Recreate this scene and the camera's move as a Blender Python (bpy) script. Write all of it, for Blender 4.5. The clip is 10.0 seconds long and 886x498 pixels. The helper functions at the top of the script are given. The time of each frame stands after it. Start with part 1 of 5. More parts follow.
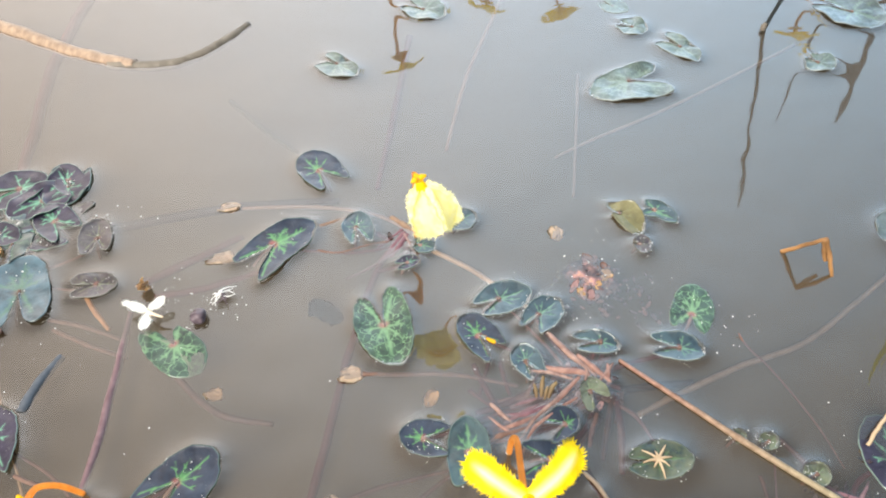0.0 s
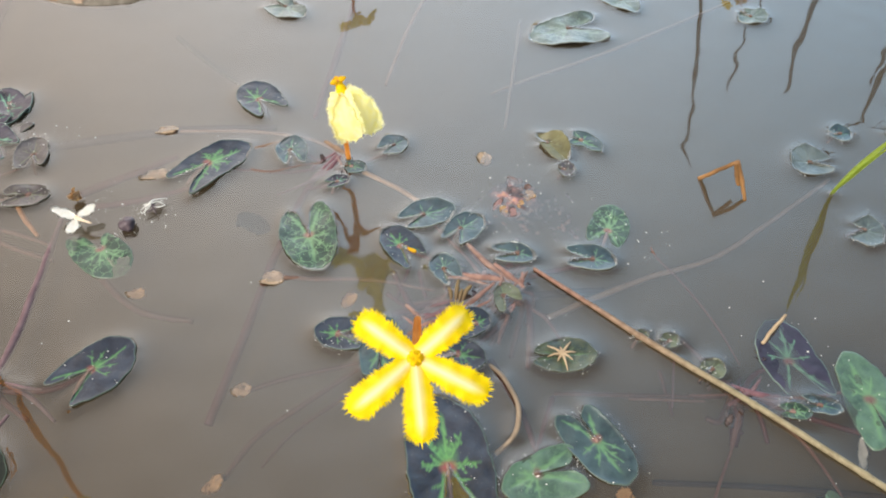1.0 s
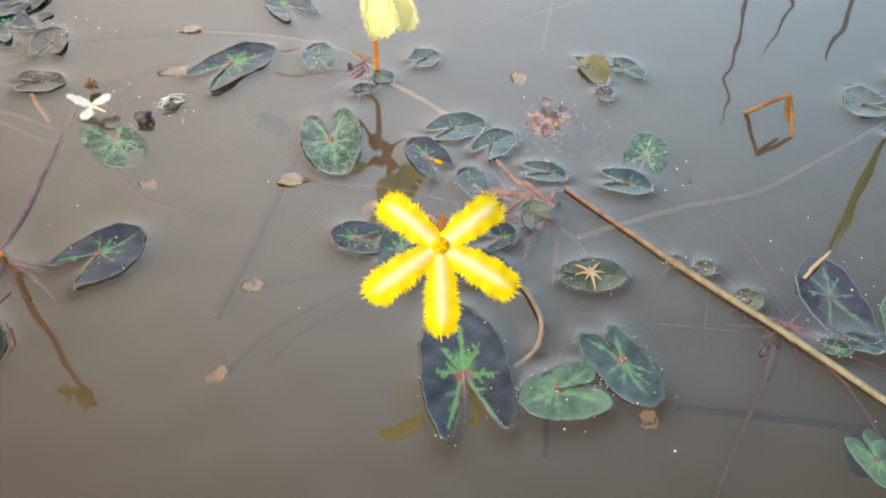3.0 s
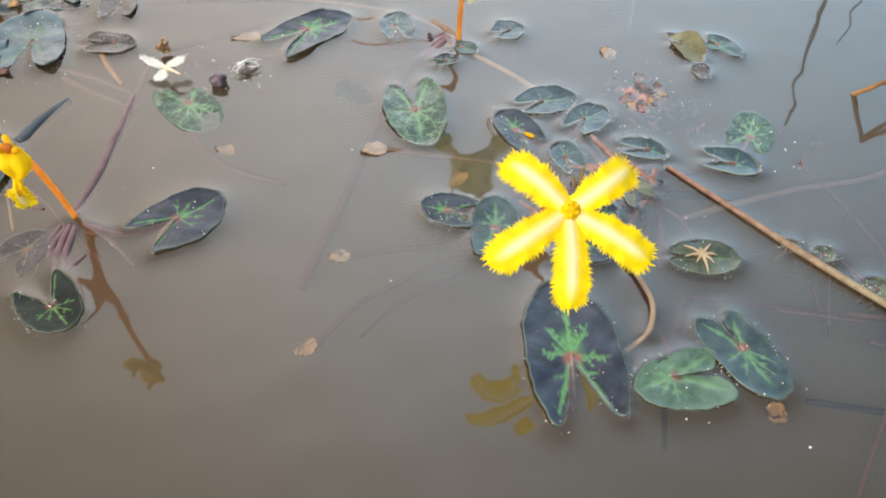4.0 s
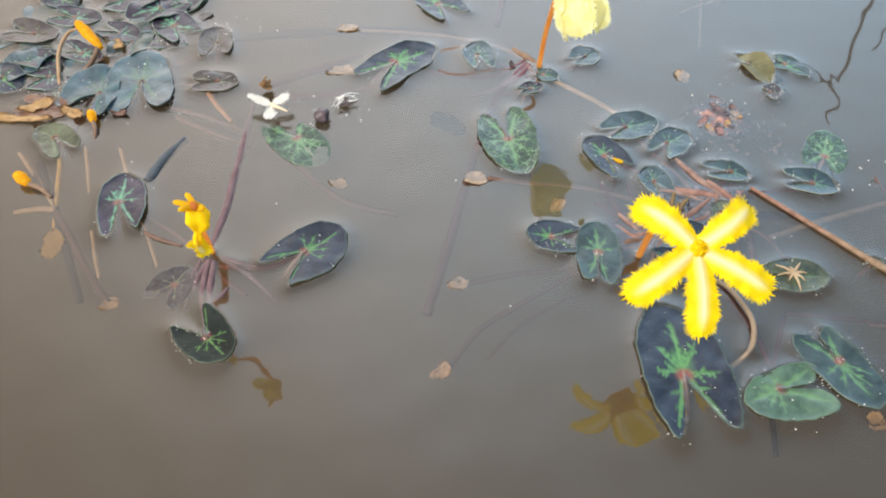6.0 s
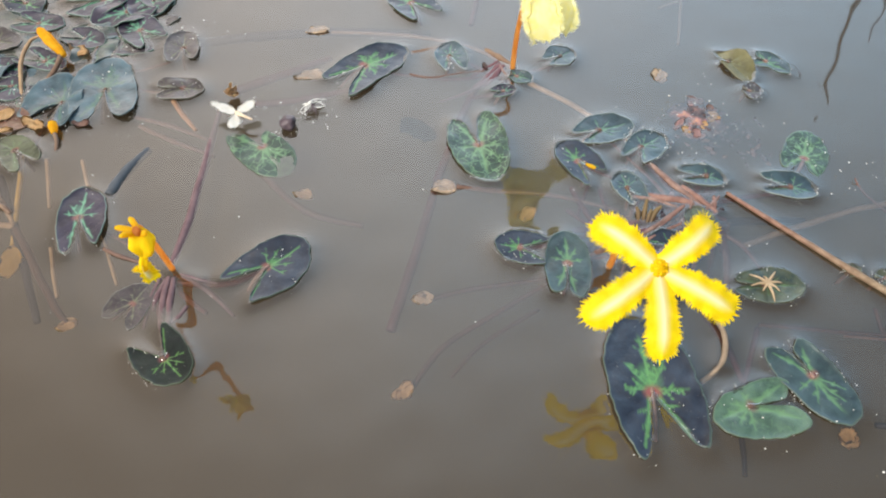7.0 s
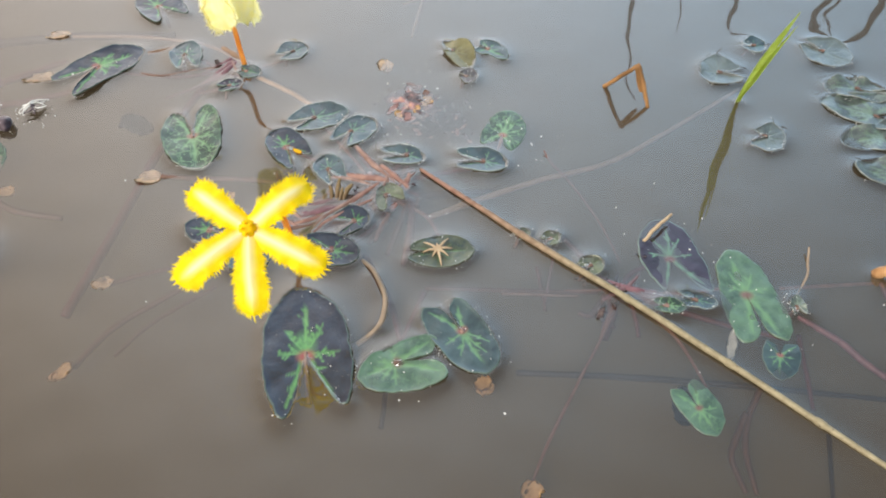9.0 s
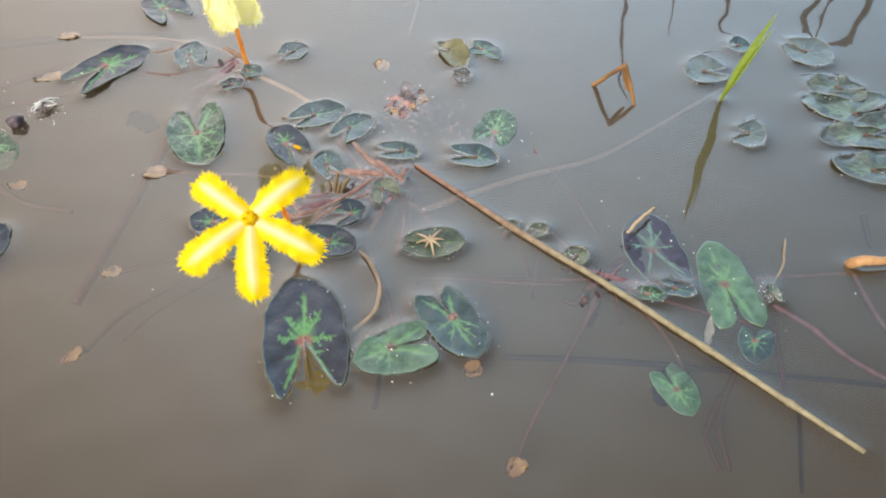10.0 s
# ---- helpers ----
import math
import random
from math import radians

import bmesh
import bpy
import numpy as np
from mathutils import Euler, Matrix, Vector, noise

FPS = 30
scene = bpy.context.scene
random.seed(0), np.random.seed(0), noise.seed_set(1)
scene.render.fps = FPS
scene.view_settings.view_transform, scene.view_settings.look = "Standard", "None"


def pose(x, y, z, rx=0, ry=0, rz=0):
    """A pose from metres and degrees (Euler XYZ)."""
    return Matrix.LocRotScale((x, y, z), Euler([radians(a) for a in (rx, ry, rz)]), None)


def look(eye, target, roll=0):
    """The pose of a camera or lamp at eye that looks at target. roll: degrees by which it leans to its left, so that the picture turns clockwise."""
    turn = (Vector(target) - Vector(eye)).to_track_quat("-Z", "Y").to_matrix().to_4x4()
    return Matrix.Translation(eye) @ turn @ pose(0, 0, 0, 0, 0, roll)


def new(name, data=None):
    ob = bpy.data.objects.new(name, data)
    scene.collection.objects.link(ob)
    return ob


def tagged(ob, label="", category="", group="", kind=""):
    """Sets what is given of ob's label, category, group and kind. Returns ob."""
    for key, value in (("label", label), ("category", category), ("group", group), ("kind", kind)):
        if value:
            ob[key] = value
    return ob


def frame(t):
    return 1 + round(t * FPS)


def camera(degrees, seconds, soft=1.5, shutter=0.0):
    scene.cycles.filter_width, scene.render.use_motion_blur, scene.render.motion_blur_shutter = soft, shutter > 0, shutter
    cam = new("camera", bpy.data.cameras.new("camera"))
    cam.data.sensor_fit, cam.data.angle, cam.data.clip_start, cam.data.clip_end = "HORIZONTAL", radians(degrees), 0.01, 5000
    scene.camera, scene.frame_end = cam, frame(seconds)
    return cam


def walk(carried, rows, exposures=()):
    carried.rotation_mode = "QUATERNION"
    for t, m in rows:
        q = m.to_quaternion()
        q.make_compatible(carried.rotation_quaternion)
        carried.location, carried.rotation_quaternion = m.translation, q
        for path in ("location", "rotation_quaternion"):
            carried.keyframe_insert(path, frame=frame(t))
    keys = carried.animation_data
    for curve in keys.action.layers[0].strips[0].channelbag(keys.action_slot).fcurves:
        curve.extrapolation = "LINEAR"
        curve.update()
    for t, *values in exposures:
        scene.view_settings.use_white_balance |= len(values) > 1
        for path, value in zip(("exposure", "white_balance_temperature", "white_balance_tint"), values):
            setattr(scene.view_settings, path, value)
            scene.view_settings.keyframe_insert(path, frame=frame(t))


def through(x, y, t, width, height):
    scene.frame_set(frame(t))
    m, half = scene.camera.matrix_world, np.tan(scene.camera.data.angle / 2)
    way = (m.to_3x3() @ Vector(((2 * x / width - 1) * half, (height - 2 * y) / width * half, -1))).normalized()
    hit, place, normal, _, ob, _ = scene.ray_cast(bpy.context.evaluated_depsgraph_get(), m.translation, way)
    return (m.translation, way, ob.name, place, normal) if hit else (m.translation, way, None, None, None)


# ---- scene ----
cam = camera(66.5, 10.0, soft=2.0)
CM, MM = 0.01, 0.001
# seconds, eye and a point ahead in centimetres over the water, roll
PATH = [
    (0, (0.491, -1.145, 19.228), (0.406, 0.136, 17.694), -3.2),
    (0.5, (1.914, -2.073, 18.505), (1.869, -0.801, 16.962), -1.9),
    (1, (2.627, -4.038, 17.528), (2.588, -2.736, 16.011), -0.4),
    (1.5, (2.756, -5.337, 16.371), (2.707, -4.044, 14.845), 0.2),
    (2, (3.133, -5.611, 16.175), (3.076, -4.339, 14.632), 1.1),
    (2.2, (2.982, -5.419, 16.316), (2.931, -4.153, 14.768), 1.5),
    (3.3, (1.673, -4.899, 14.32), (1.591, -3.659, 12.753), 2.9),
    (3.5, (1.068, -5.145, 13.648), (0.98, -3.903, 12.083), 3.2),
    (4, (0.121, -4.978, 13.885), (0.004, -3.732, 12.324), 2.6),
    (4.5, (-1.016, -5.398, 14.474), (-1.121, -4.151, 12.914), 3.2),
    (5, (-1.38, -5.885, 15.172), (-1.499, -4.636, 13.615), 2.2),
    (5.5, (-2.218, -5.662, 15.454), (-2.334, -4.434, 13.88), 1.5),
    (6.8, (-2.939, -4.615, 16.063), (-3.113, -3.429, 14.462), -1.8),
    (7, (-1.759, -4.364, 15.814), (-1.907, -3.186, 14.204), -1.1),
    (7.5, (-0.01, -4.534, 15.853), (-0.145, -3.33, 14.262), -1.0),
    (8, (1.799, -5.422, 15.566), (1.695, -4.199, 13.987), -0.7),
    (8.5, (3.929, -5.578, 15.713), (3.868, -4.336, 14.146), -0.4),
    (9, (6.092, -5.329, 15.543), (6.083, -4.088, 13.974), 1.0),
    (9.5, (6.813, -5.812, 15.505), (6.81, -4.569, 13.938), 0.5),
    (10, (6.404, -6.12, 16.131), (6.388, -4.88, 14.562), 0.8),
]
walk(cam, [(t, look(Vector(eye) * CM, Vector(target) * CM, roll)) for t, eye, target, roll in PATH],
     exposures=[(0, 0.71, 6300, 10), (0.5, 0.38, 6350, 10), (1, 0.21, 6400, 10), (2, 0.21, 6450, 10), (4, 0.22, 6350, 10), (4.5, 0.26, 6300, 10), (5.5, 0.26, 6300, 10),
                (7, 0.18, 6280, 10), (8, 0.21, 6280, 10), (9, 0.25, 6320, 10), (10, 0.25, 6320, 10)])

# ---- light: hazy sky and a soft low-contrast sun behind to the left ----
SUN_TURN, SUN_HIGH = radians(-142), radians(47)
world = bpy.data.worlds.new("hazy_sky")
scene.world = world
world.use_nodes = True
wn, wl = world.node_tree.nodes, world.node_tree.links
sky = wn.new("ShaderNodeTexSky")
sky.sky_type, sky.sun_disc = "NISHITA", False
sky.sun_elevation, sky.sun_rotation = SUN_HIGH, SUN_TURN
sky.air_density, sky.dust_density, sky.ozone_density = 1.0, 5.0, 3.0
wl.new(sky.outputs[0], wn["Background"].inputs[0])
haze = wn.new("ShaderNodeBackground")  # thin cloud, made brightest low ahead, opposite the sun, for the water's reflections
where = wn.new("ShaderNodeTexCoord")
side = wn.new("ShaderNodeVectorMath")
side.operation, side.inputs[1].default_value = "DOT_PRODUCT", Vector((-0.02, 0.94, 0.25)).normalized()
wl.new(where.outputs["Generated"], side.inputs[0])
swell = wn.new("ShaderNodeMapRange")
for k, value in enumerate((0.42, 1.0, 0.0, 1.0)):
    swell.inputs[k + 1].default_value = value
wl.new(side.outputs["Value"], swell.inputs[0])
rise, glow = wn.new("ShaderNodeMath"), wn.new("ShaderNodeMath")
rise.operation, rise.inputs[1].default_value = "POWER", 1.4
glow.operation, glow.inputs[1].default_value, glow.inputs[2].default_value = "MULTIPLY_ADD", 2.4, 0.36
wl.new(swell.outputs[0], rise.inputs[0]), wl.new(rise.outputs[0], glow.inputs[0])
split = wn.new("ShaderNodeSeparateXYZ")  # the veil thins overhead, away from the sun
wl.new(where.outputs["Generated"], split.inputs[0])
lean, thin, veil = (wn.new("ShaderNodeMath") for _ in range(3))
lean.operation, thin.operation, veil.operation = "MULTIPLY", "MULTIPLY_ADD", "MULTIPLY"
thin.inputs[1].default_value, thin.inputs[2].default_value = -0.95, 0.94
high = wn.new("ShaderNodeMath")
high.operation = "MULTIPLY"
wl.new(split.outputs["Z"], high.inputs[0]), wl.new(split.outputs["Z"], high.inputs[1])
wl.new(split.outputs["X"], lean.inputs[0]), wl.new(high.outputs[0], lean.inputs[1]), wl.new(lean.outputs[0], thin.inputs[0])
wl.new(glow.outputs[0], veil.inputs[0]), wl.new(thin.outputs[0], veil.inputs[1]), wl.new(veil.outputs[0], haze.inputs[1])
tone = wn.new("ShaderNodeVectorMath")  # warm towards the sun's side, bluer away from it
tone.operation, tone.inputs[1].default_value = "DOT_PRODUCT", (0.95, 0.15, 0.05)
wl.new(where.outputs["Generated"], tone.inputs[0])
tint = wn.new("ShaderNodeMix")
tint.data_type = "RGBA"
tint.inputs[6].default_value, tint.inputs[7].default_value = (1.12, 0.965, 0.83, 1), (0.66, 0.945, 1.19, 1)
spread = wn.new("ShaderNodeMapRange")
spread.inputs[1].default_value, spread.inputs[2].default_value = -0.5, 0.62
wl.new(tone.outputs["Value"], spread.inputs[0]), wl.new(spread.outputs[0], tint.inputs[0])
wl.new(tint.outputs[2], haze.inputs[0])
both = wn.new("ShaderNodeAddShader")
wl.new(wn["Background"].outputs[0], both.inputs[0]), wl.new(haze.outputs[0], both.inputs[1])
wl.new(both.outputs[0], wn["World Output"].inputs[0])
wn["Background"].inputs[1].default_value = 0.02
sun_data = bpy.data.lights.new("sun", "SUN")
sun_data.energy, sun_data.angle, sun_data.color = 4.35, radians(32), (1.0, 0.935, 0.83)
sun = new("sun", sun_data)
toward = Vector((math.sin(SUN_TURN) * math.cos(SUN_HIGH), math.cos(SUN_TURN) * math.cos(SUN_HIGH), math.sin(SUN_HIGH)))
sun.matrix_world = look(toward * 3, (0, 0, 0))


# ---- materials ----
class Tree:
    """A few short ways to wire a node material."""

    def __init__(self, name):
        self.mat = bpy.data.materials.new(name)
        self.mat.use_nodes = True
        self.n, self.l = self.mat.node_tree.nodes, self.mat.node_tree.links
        self.n.clear()
        self.out = self.n.new("ShaderNodeOutputMaterial")

    def add(self, kind, **values):
        node = self.n.new(kind)
        for key, value in values.items():
            node.inputs[key].default_value = value
        return node

    def link(self, a, b):
        self.l.new(a, b)

    def noise(self, scale, detail=3.0, rough=0.55, space="Object"):
        co = self.n.new("ShaderNodeTexCoord")
        no = self.add("ShaderNodeTexNoise", Scale=scale, Detail=detail, Roughness=rough)
        self.link(co.outputs[space], no.inputs["Vector"])
        return no.outputs["Fac"]

    def ramp(self, fac, *stops):
        ra = self.n.new("ShaderNodeValToRGB")
        e = ra.color_ramp.elements
        while len(e) < len(stops):
            e.new(0.5)
        for el, (pos, col) in zip(e, stops):
            el.position, el.color = pos, (*col, 1) if len(col) == 3 else col
        self.link(fac, ra.inputs[0])
        return ra.outputs[0]

    def mix(self, fac, a, b, blend="MIX"):
        m = self.n.new("ShaderNodeMix")
        m.data_type, m.blend_type = "RGBA", blend
        for sock, value in ((m.inputs[0], fac), (m.inputs[6], a), (m.inputs[7], b)):
            if isinstance(value, (int, float)):
                sock.default_value = value
            elif isinstance(value, tuple):
                sock.default_value = (*value, 1)
            else:
                self.link(value, sock)
        return m.outputs[2]

    def maths(self, op, a, b=0.0):
        m = self.n.new("ShaderNodeMath")
        m.operation = op
        for sock, value in ((m.inputs[0], a), (m.inputs[1], b)):
            if isinstance(value, (int, float)):
                sock.default_value = value
            else:
                self.link(value, sock)
        return m.outputs[0]

    def attribute(self, name):
        a = self.n.new("ShaderNodeAttribute")
        a.attribute_name = name
        return a.outputs["Fac"]

    def bump(self, height, strength, distance):
        b = self.add("ShaderNodeBump", Strength=strength, Distance=distance)
        self.link(height, b.inputs["Height"])
        return b.outputs[0]

    def finish(self, colour, rough=0.5, normal=None, spec=0.5, through=0.0, coat=0.0):
        p = self.add("ShaderNodeBsdfPrincipled", Roughness=rough if isinstance(rough, float) else 0.5)
        p.inputs["Specular IOR Level"].default_value = spec
        p.inputs["Coat Weight"].default_value = coat
        p.inputs["Coat Roughness"].default_value = 0.22
        if not isinstance(rough, float):
            self.link(rough, p.inputs["Roughness"])
        if isinstance(colour, tuple):
            p.inputs["Base Color"].default_value = (*colour, 1)
        else:
            self.link(colour, p.inputs["Base Color"])
        if normal:
            self.link(normal, p.inputs["Normal"])
        shader = p.outputs[0]
        if through:
            tr = self.n.new("ShaderNodeBsdfTranslucent")
            if isinstance(colour, tuple):
                tr.inputs[0].default_value = (*colour, 1)
            else:
                self.link(colour, tr.inputs[0])
            mx = self.add("ShaderNodeMixShader", Fac=through)
            self.link(shader, mx.inputs[1]), self.link(tr.outputs[0], mx.inputs[2])
            shader = mx.outputs[0]
        self.link(shader, self.out.inputs[0])
        return self.mat


def silt_colour(t, k=1.0):
    """The dull colour of suspended silt, with slow clouds."""
    return t.mix(t.noise(14.0, 4.0), (0.312 * k, 0.238 * k, 0.140 * k), (0.344 * k, 0.268 * k, 0.165 * k))


def water_surface():
    """Turbid water: a film of silt at the skin, a dim blurred view further down, and the sky mirrored on top."""
    t = Tree("water_surface")
    nor = t.bump(t.noise(75.0, 0.0), 0.055, 0.004)
    fr = t.add("ShaderNodeFresnel", IOR=2.12)
    t.link(nor, fr.inputs["Normal"])
    sharp, soft = t.add("ShaderNodeBsdfGlossy", Roughness=0.03), t.add("ShaderNodeBsdfGlossy", Roughness=0.30)
    t.link(nor, sharp.inputs["Normal"]), t.link(nor, soft.inputs["Normal"])
    mirror = t.add("ShaderNodeMixShader", Fac=0.2)
    t.link(sharp.outputs[0], mirror.inputs[1]), t.link(soft.outputs[0], mirror.inputs[2])
    di = t.n.new("ShaderNodeBsdfDiffuse")
    t.link(silt_colour(t, 0.228), di.inputs[0])
    deep = t.add("ShaderNodeBsdfRefraction", Roughness=0.24, IOR=1.10)
    deep.inputs[0].default_value = (0.72, 0.685, 0.65, 1)
    body = t.add("ShaderNodeMixShader", Fac=0.18)
    t.link(deep.outputs[0], body.inputs[1]), t.link(di.outputs[0], body.inputs[2])
    mx = t.n.new("ShaderNodeMixShader")
    t.link(fr.outputs[0], mx.inputs[0]), t.link(body.outputs[0], mx.inputs[1]), t.link(mirror.outputs[0], mx.inputs[2])
    t.link(mx.outputs[0], t.out.inputs[0])
    return t.mat


def silt(name, cover):
    """A veil of silt in the water: partly clear, partly the dull colour of mud."""
    t = Tree(name)
    di = t.n.new("ShaderNodeBsdfDiffuse")
    t.link(silt_colour(t, 0.292), di.inputs[0])
    if cover >= 1:
        t.link(di.outputs[0], t.out.inputs[0])
        return t.mat
    tr = t.n.new("ShaderNodeBsdfTransparent")
    mx = t.n.new("ShaderNodeMixShader")
    mx.inputs[0].default_value = cover
    t.link(tr.outputs[0], mx.inputs[1]), t.link(di.outputs[0], mx.inputs[2])
    t.link(mx.outputs[0], t.out.inputs[0])
    return t.mat


def leaf_skin(name, dark, mid, vein, core, net=0.0, edge=0.10, rough=0.36, coat=0.52, spec=0.3):
    """Leaf skin: blotched ground, star of pale veins, a pink joint where the stalk meets it."""
    t = Tree(name)
    blot = t.ramp(t.noise(330.0, 5.0, 0.65), (0.36, (0, 0, 0)), (0.66, (1, 1, 1)))
    col = t.mix(blot, dark, mid)
    # broad lighter patches painted into the colour as sheen off the wet blade
    painted_sheen = t.ramp(t.noise(95.0, 3.0), (0.40, (0, 0, 0)), (0.72, (0.55,) * 3))
    col = t.mix(painted_sheen, col, tuple(1.9 * c + 0.004 for c in mid))
    if net:
        vo = t.add("ShaderNodeTexVoronoi", Scale=360.0)
        vo.feature = "DISTANCE_TO_EDGE"
        co = t.n.new("ShaderNodeTexCoord")
        wob = t.add("ShaderNodeTexNoise", Scale=380.0, Detail=3.0)
        t.link(co.outputs["Object"], wob.inputs["Vector"])
        off = t.n.new("ShaderNodeVectorMath")
        off.operation, off.inputs[1].default_value = "MULTIPLY_ADD", (0.004, 0.004, 0.004)
        t.link(wob.outputs["Color"], off.inputs[0]), t.link(co.outputs["Object"], off.inputs[2])
        t.link(off.outputs[0], vo.inputs["Vector"])
        lines = t.maths("MULTIPLY", t.ramp(vo.outputs["Distance"], (0.012, (1, 1, 1)), (0.055, (0, 0, 0))), t.ramp(t.noise(240.0, 2.0), (0.34, (0, 0, 0)), (0.5, (1, 1, 1))))
        col = t.mix(t.maths("MULTIPLY", lines, net), col, vein)
    rag = t.maths("MULTIPLY", t.attribute("vein"), t.ramp(t.noise(700.0, 3.0), (0.2, (0.55,) * 3), (0.6, (1, 1, 1))))
    col = t.mix(rag, col, vein)
    col = t.mix(t.attribute("rim"), col, tuple(0.3 * a + 0.4 * b + edge for a, b in zip(mid, vein)))
    col = t.mix(t.attribute("core"), col, core)
    dust = t.ramp(t.noise(1500.0, 2.0), (0.70, (0, 0, 0)), (0.78, (0.35,) * 3))
    col = t.mix(dust, col, (0.5, 0.48, 0.42))
    h = t.maths("ADD", t.maths("MULTIPLY", t.attribute("vein"), 0.5), t.noise(600.0, 4.0))
    ro = t.ramp(t.noise(200.0, 3.0), (0.3, (rough - 0.08,) * 3), (0.7, (rough + 0.16,) * 3))
    return t.finish(col, ro, t.bump(h, 0.5, 0.0005), spec, 0.0, coat)


def fibre(name, a, b, rough=0.55, scale=260.0, spec=0.3, through=0.0):
    """Stems, husks and dead bits: streaked and blotched between two colours."""
    t = Tree(name)
    co = t.n.new("ShaderNodeTexCoord")
    mp = t.add("ShaderNodeMapping", Scale=(1.0, 1.0, 0.35))
    t.link(co.outputs["Object"], mp.inputs["Vector"])
    no = t.add("ShaderNodeTexNoise", Scale=scale, Detail=5.0, Roughness=0.6)
    t.link(mp.outputs[0], no.inputs["Vector"])
    fine = t.noise(1400.0, 3.0)
    col = t.mix(t.ramp(no.outputs["Fac"], (0.34, (0, 0, 0)), (0.66, (1, 1, 1))), a, b)
    col = t.mix(t.ramp(fine, (0.60, (0, 0, 0)), (0.75, (0.4,) * 3)), col, tuple(c * 0.5 for c in a))
    return t.finish(col, rough, t.bump(fine, 0.4, 0.0003), spec, through)


def petal_skin(name, a, b, through=0.62):
    t = Tree(name)
    col = t.mix(t.ramp(t.noise(500.0, 4.0), (0.35, (0, 0, 0)), (0.65, (1, 1, 1))), a, b)
    # pale midline, whitened further so its overexposed highlight is part of the colour
    col = t.mix(t.attribute("mid"), col, (0.99, 0.94, 0.55))
    return t.finish(col, 0.6, t.bump(t.noise(900.0, 3.0), 0.25, 0.0003), 0.2, through)


WATER = water_surface()
VEIL = silt("silty_water", 0.35)
BED = silt("mud_bed", 1.0)
SKIN = {
    "dark": leaf_skin("dark_leaf", (0.0085, 0.0105, 0.0200), (0.0160, 0.0240, 0.0400), (0.0850, 0.2300, 0.0750), (0.2000, 0.0500, 0.0500), coat=0.5, spec=0.3),
    "black": leaf_skin("blackish_leaf", (0.0070, 0.0090, 0.0080), (0.0120, 0.0170, 0.0130), (0.1100, 0.2300, 0.0650), (0.1783, 0.0500, 0.0595), coat=0.12, spec=0.2),
    "purple": leaf_skin("purple_leaf", (0.0112, 0.0086, 0.0172), (0.0249, 0.0198, 0.0361), (0.14, 0.33, 0.21), (0.1808, 0.0685, 0.0685)),
    "blue": leaf_skin("blue_green_leaf", (0.0160, 0.0340, 0.0450), (0.0440, 0.0830, 0.1020), (0.0600, 0.1250, 0.0850), (0.0728, 0.0608, 0.0487), spec=0.6),
    "teal": leaf_skin("teal_leaf", (0.0160, 0.0270, 0.0320), (0.0300, 0.0530, 0.0540), (0.0900, 0.1950, 0.0900), (0.1800, 0.0600, 0.0600), coat=0.5, spec=0.35),
    "green": leaf_skin("green_leaf", (0.0120, 0.0230, 0.0170), (0.0300, 0.0560, 0.0370), (0.1250, 0.2300, 0.1150), (0.1929, 0.0839, 0.0775), net=0.95),
    "fresh": leaf_skin("fresh_green_leaf", (0.0320, 0.0600, 0.0450), (0.0600, 0.1080, 0.0720), (0.1050, 0.2050, 0.1000), (0.1200, 0.0700, 0.0600), net=0.25),
    "grey": leaf_skin("grey_green_leaf", (0.0095, 0.0190, 0.0260), (0.0230, 0.0470, 0.0560), (0.0850, 0.1800, 0.1050), (0.1300, 0.0490, 0.0396), edge=0.20, spec=0.6),
    "pale": leaf_skin("pale_green_leaf", (0.0320, 0.0454, 0.0372), (0.0556, 0.0734, 0.0585), (0.1261, 0.1678, 0.1249), (0.1013, 0.0731, 0.0596), net=0.85, edge=0.25, spec=0.6),
    "cup": leaf_skin("silvery_leaf", (0.0300, 0.0400, 0.0380), (0.0620, 0.0760, 0.0730), (0.0950, 0.1250, 0.1050), (0.0158, 0.0138, 0.0138), net=0.3, edge=0.22, spec=0.6),
    "silver": leaf_skin("silver_wet_leaf", (0.0180, 0.0250, 0.0250), (0.0480, 0.0600, 0.0560), (0.1000, 0.1500, 0.1000), (0.0300, 0.0300, 0.0260), net=0.6, edge=0.2, spec=0.6),
    "brown": leaf_skin("browned_leaf", (0.0240, 0.0190, 0.0210), (0.0540, 0.0420, 0.0430), (0.1300, 0.1400, 0.0800), (0.1600, 0.0664, 0.0535), net=0.3),
    "red": leaf_skin("reddish_leaf", (0.0630, 0.0229, 0.0181), (0.1574, 0.0884, 0.0532), (0.1312, 0.0832, 0.0542), (0.1545, 0.0664, 0.0535), net=0.2),
    "young": leaf_skin("young_leaf", (0.0359, 0.0377, 0.0231), (0.0809, 0.0905, 0.0504), (0.1152, 0.1553, 0.0751), (0.1804, 0.0682, 0.0553)),
    "husk": leaf_skin("olive_leaf", (0.0137, 0.0291, 0.0314), (0.0645, 0.0709, 0.0382), (0.0776, 0.1305, 0.0600), (0.0718, 0.0879, 0.0445), net=0.2),
    "yellow": leaf_skin("yellowed_leaf", (0.0746, 0.0667, 0.0265), (0.1160, 0.1061, 0.0455), (0.1225, 0.1225, 0.0529), (0.0237, 0.0176, 0.0096), net=0.2),
}
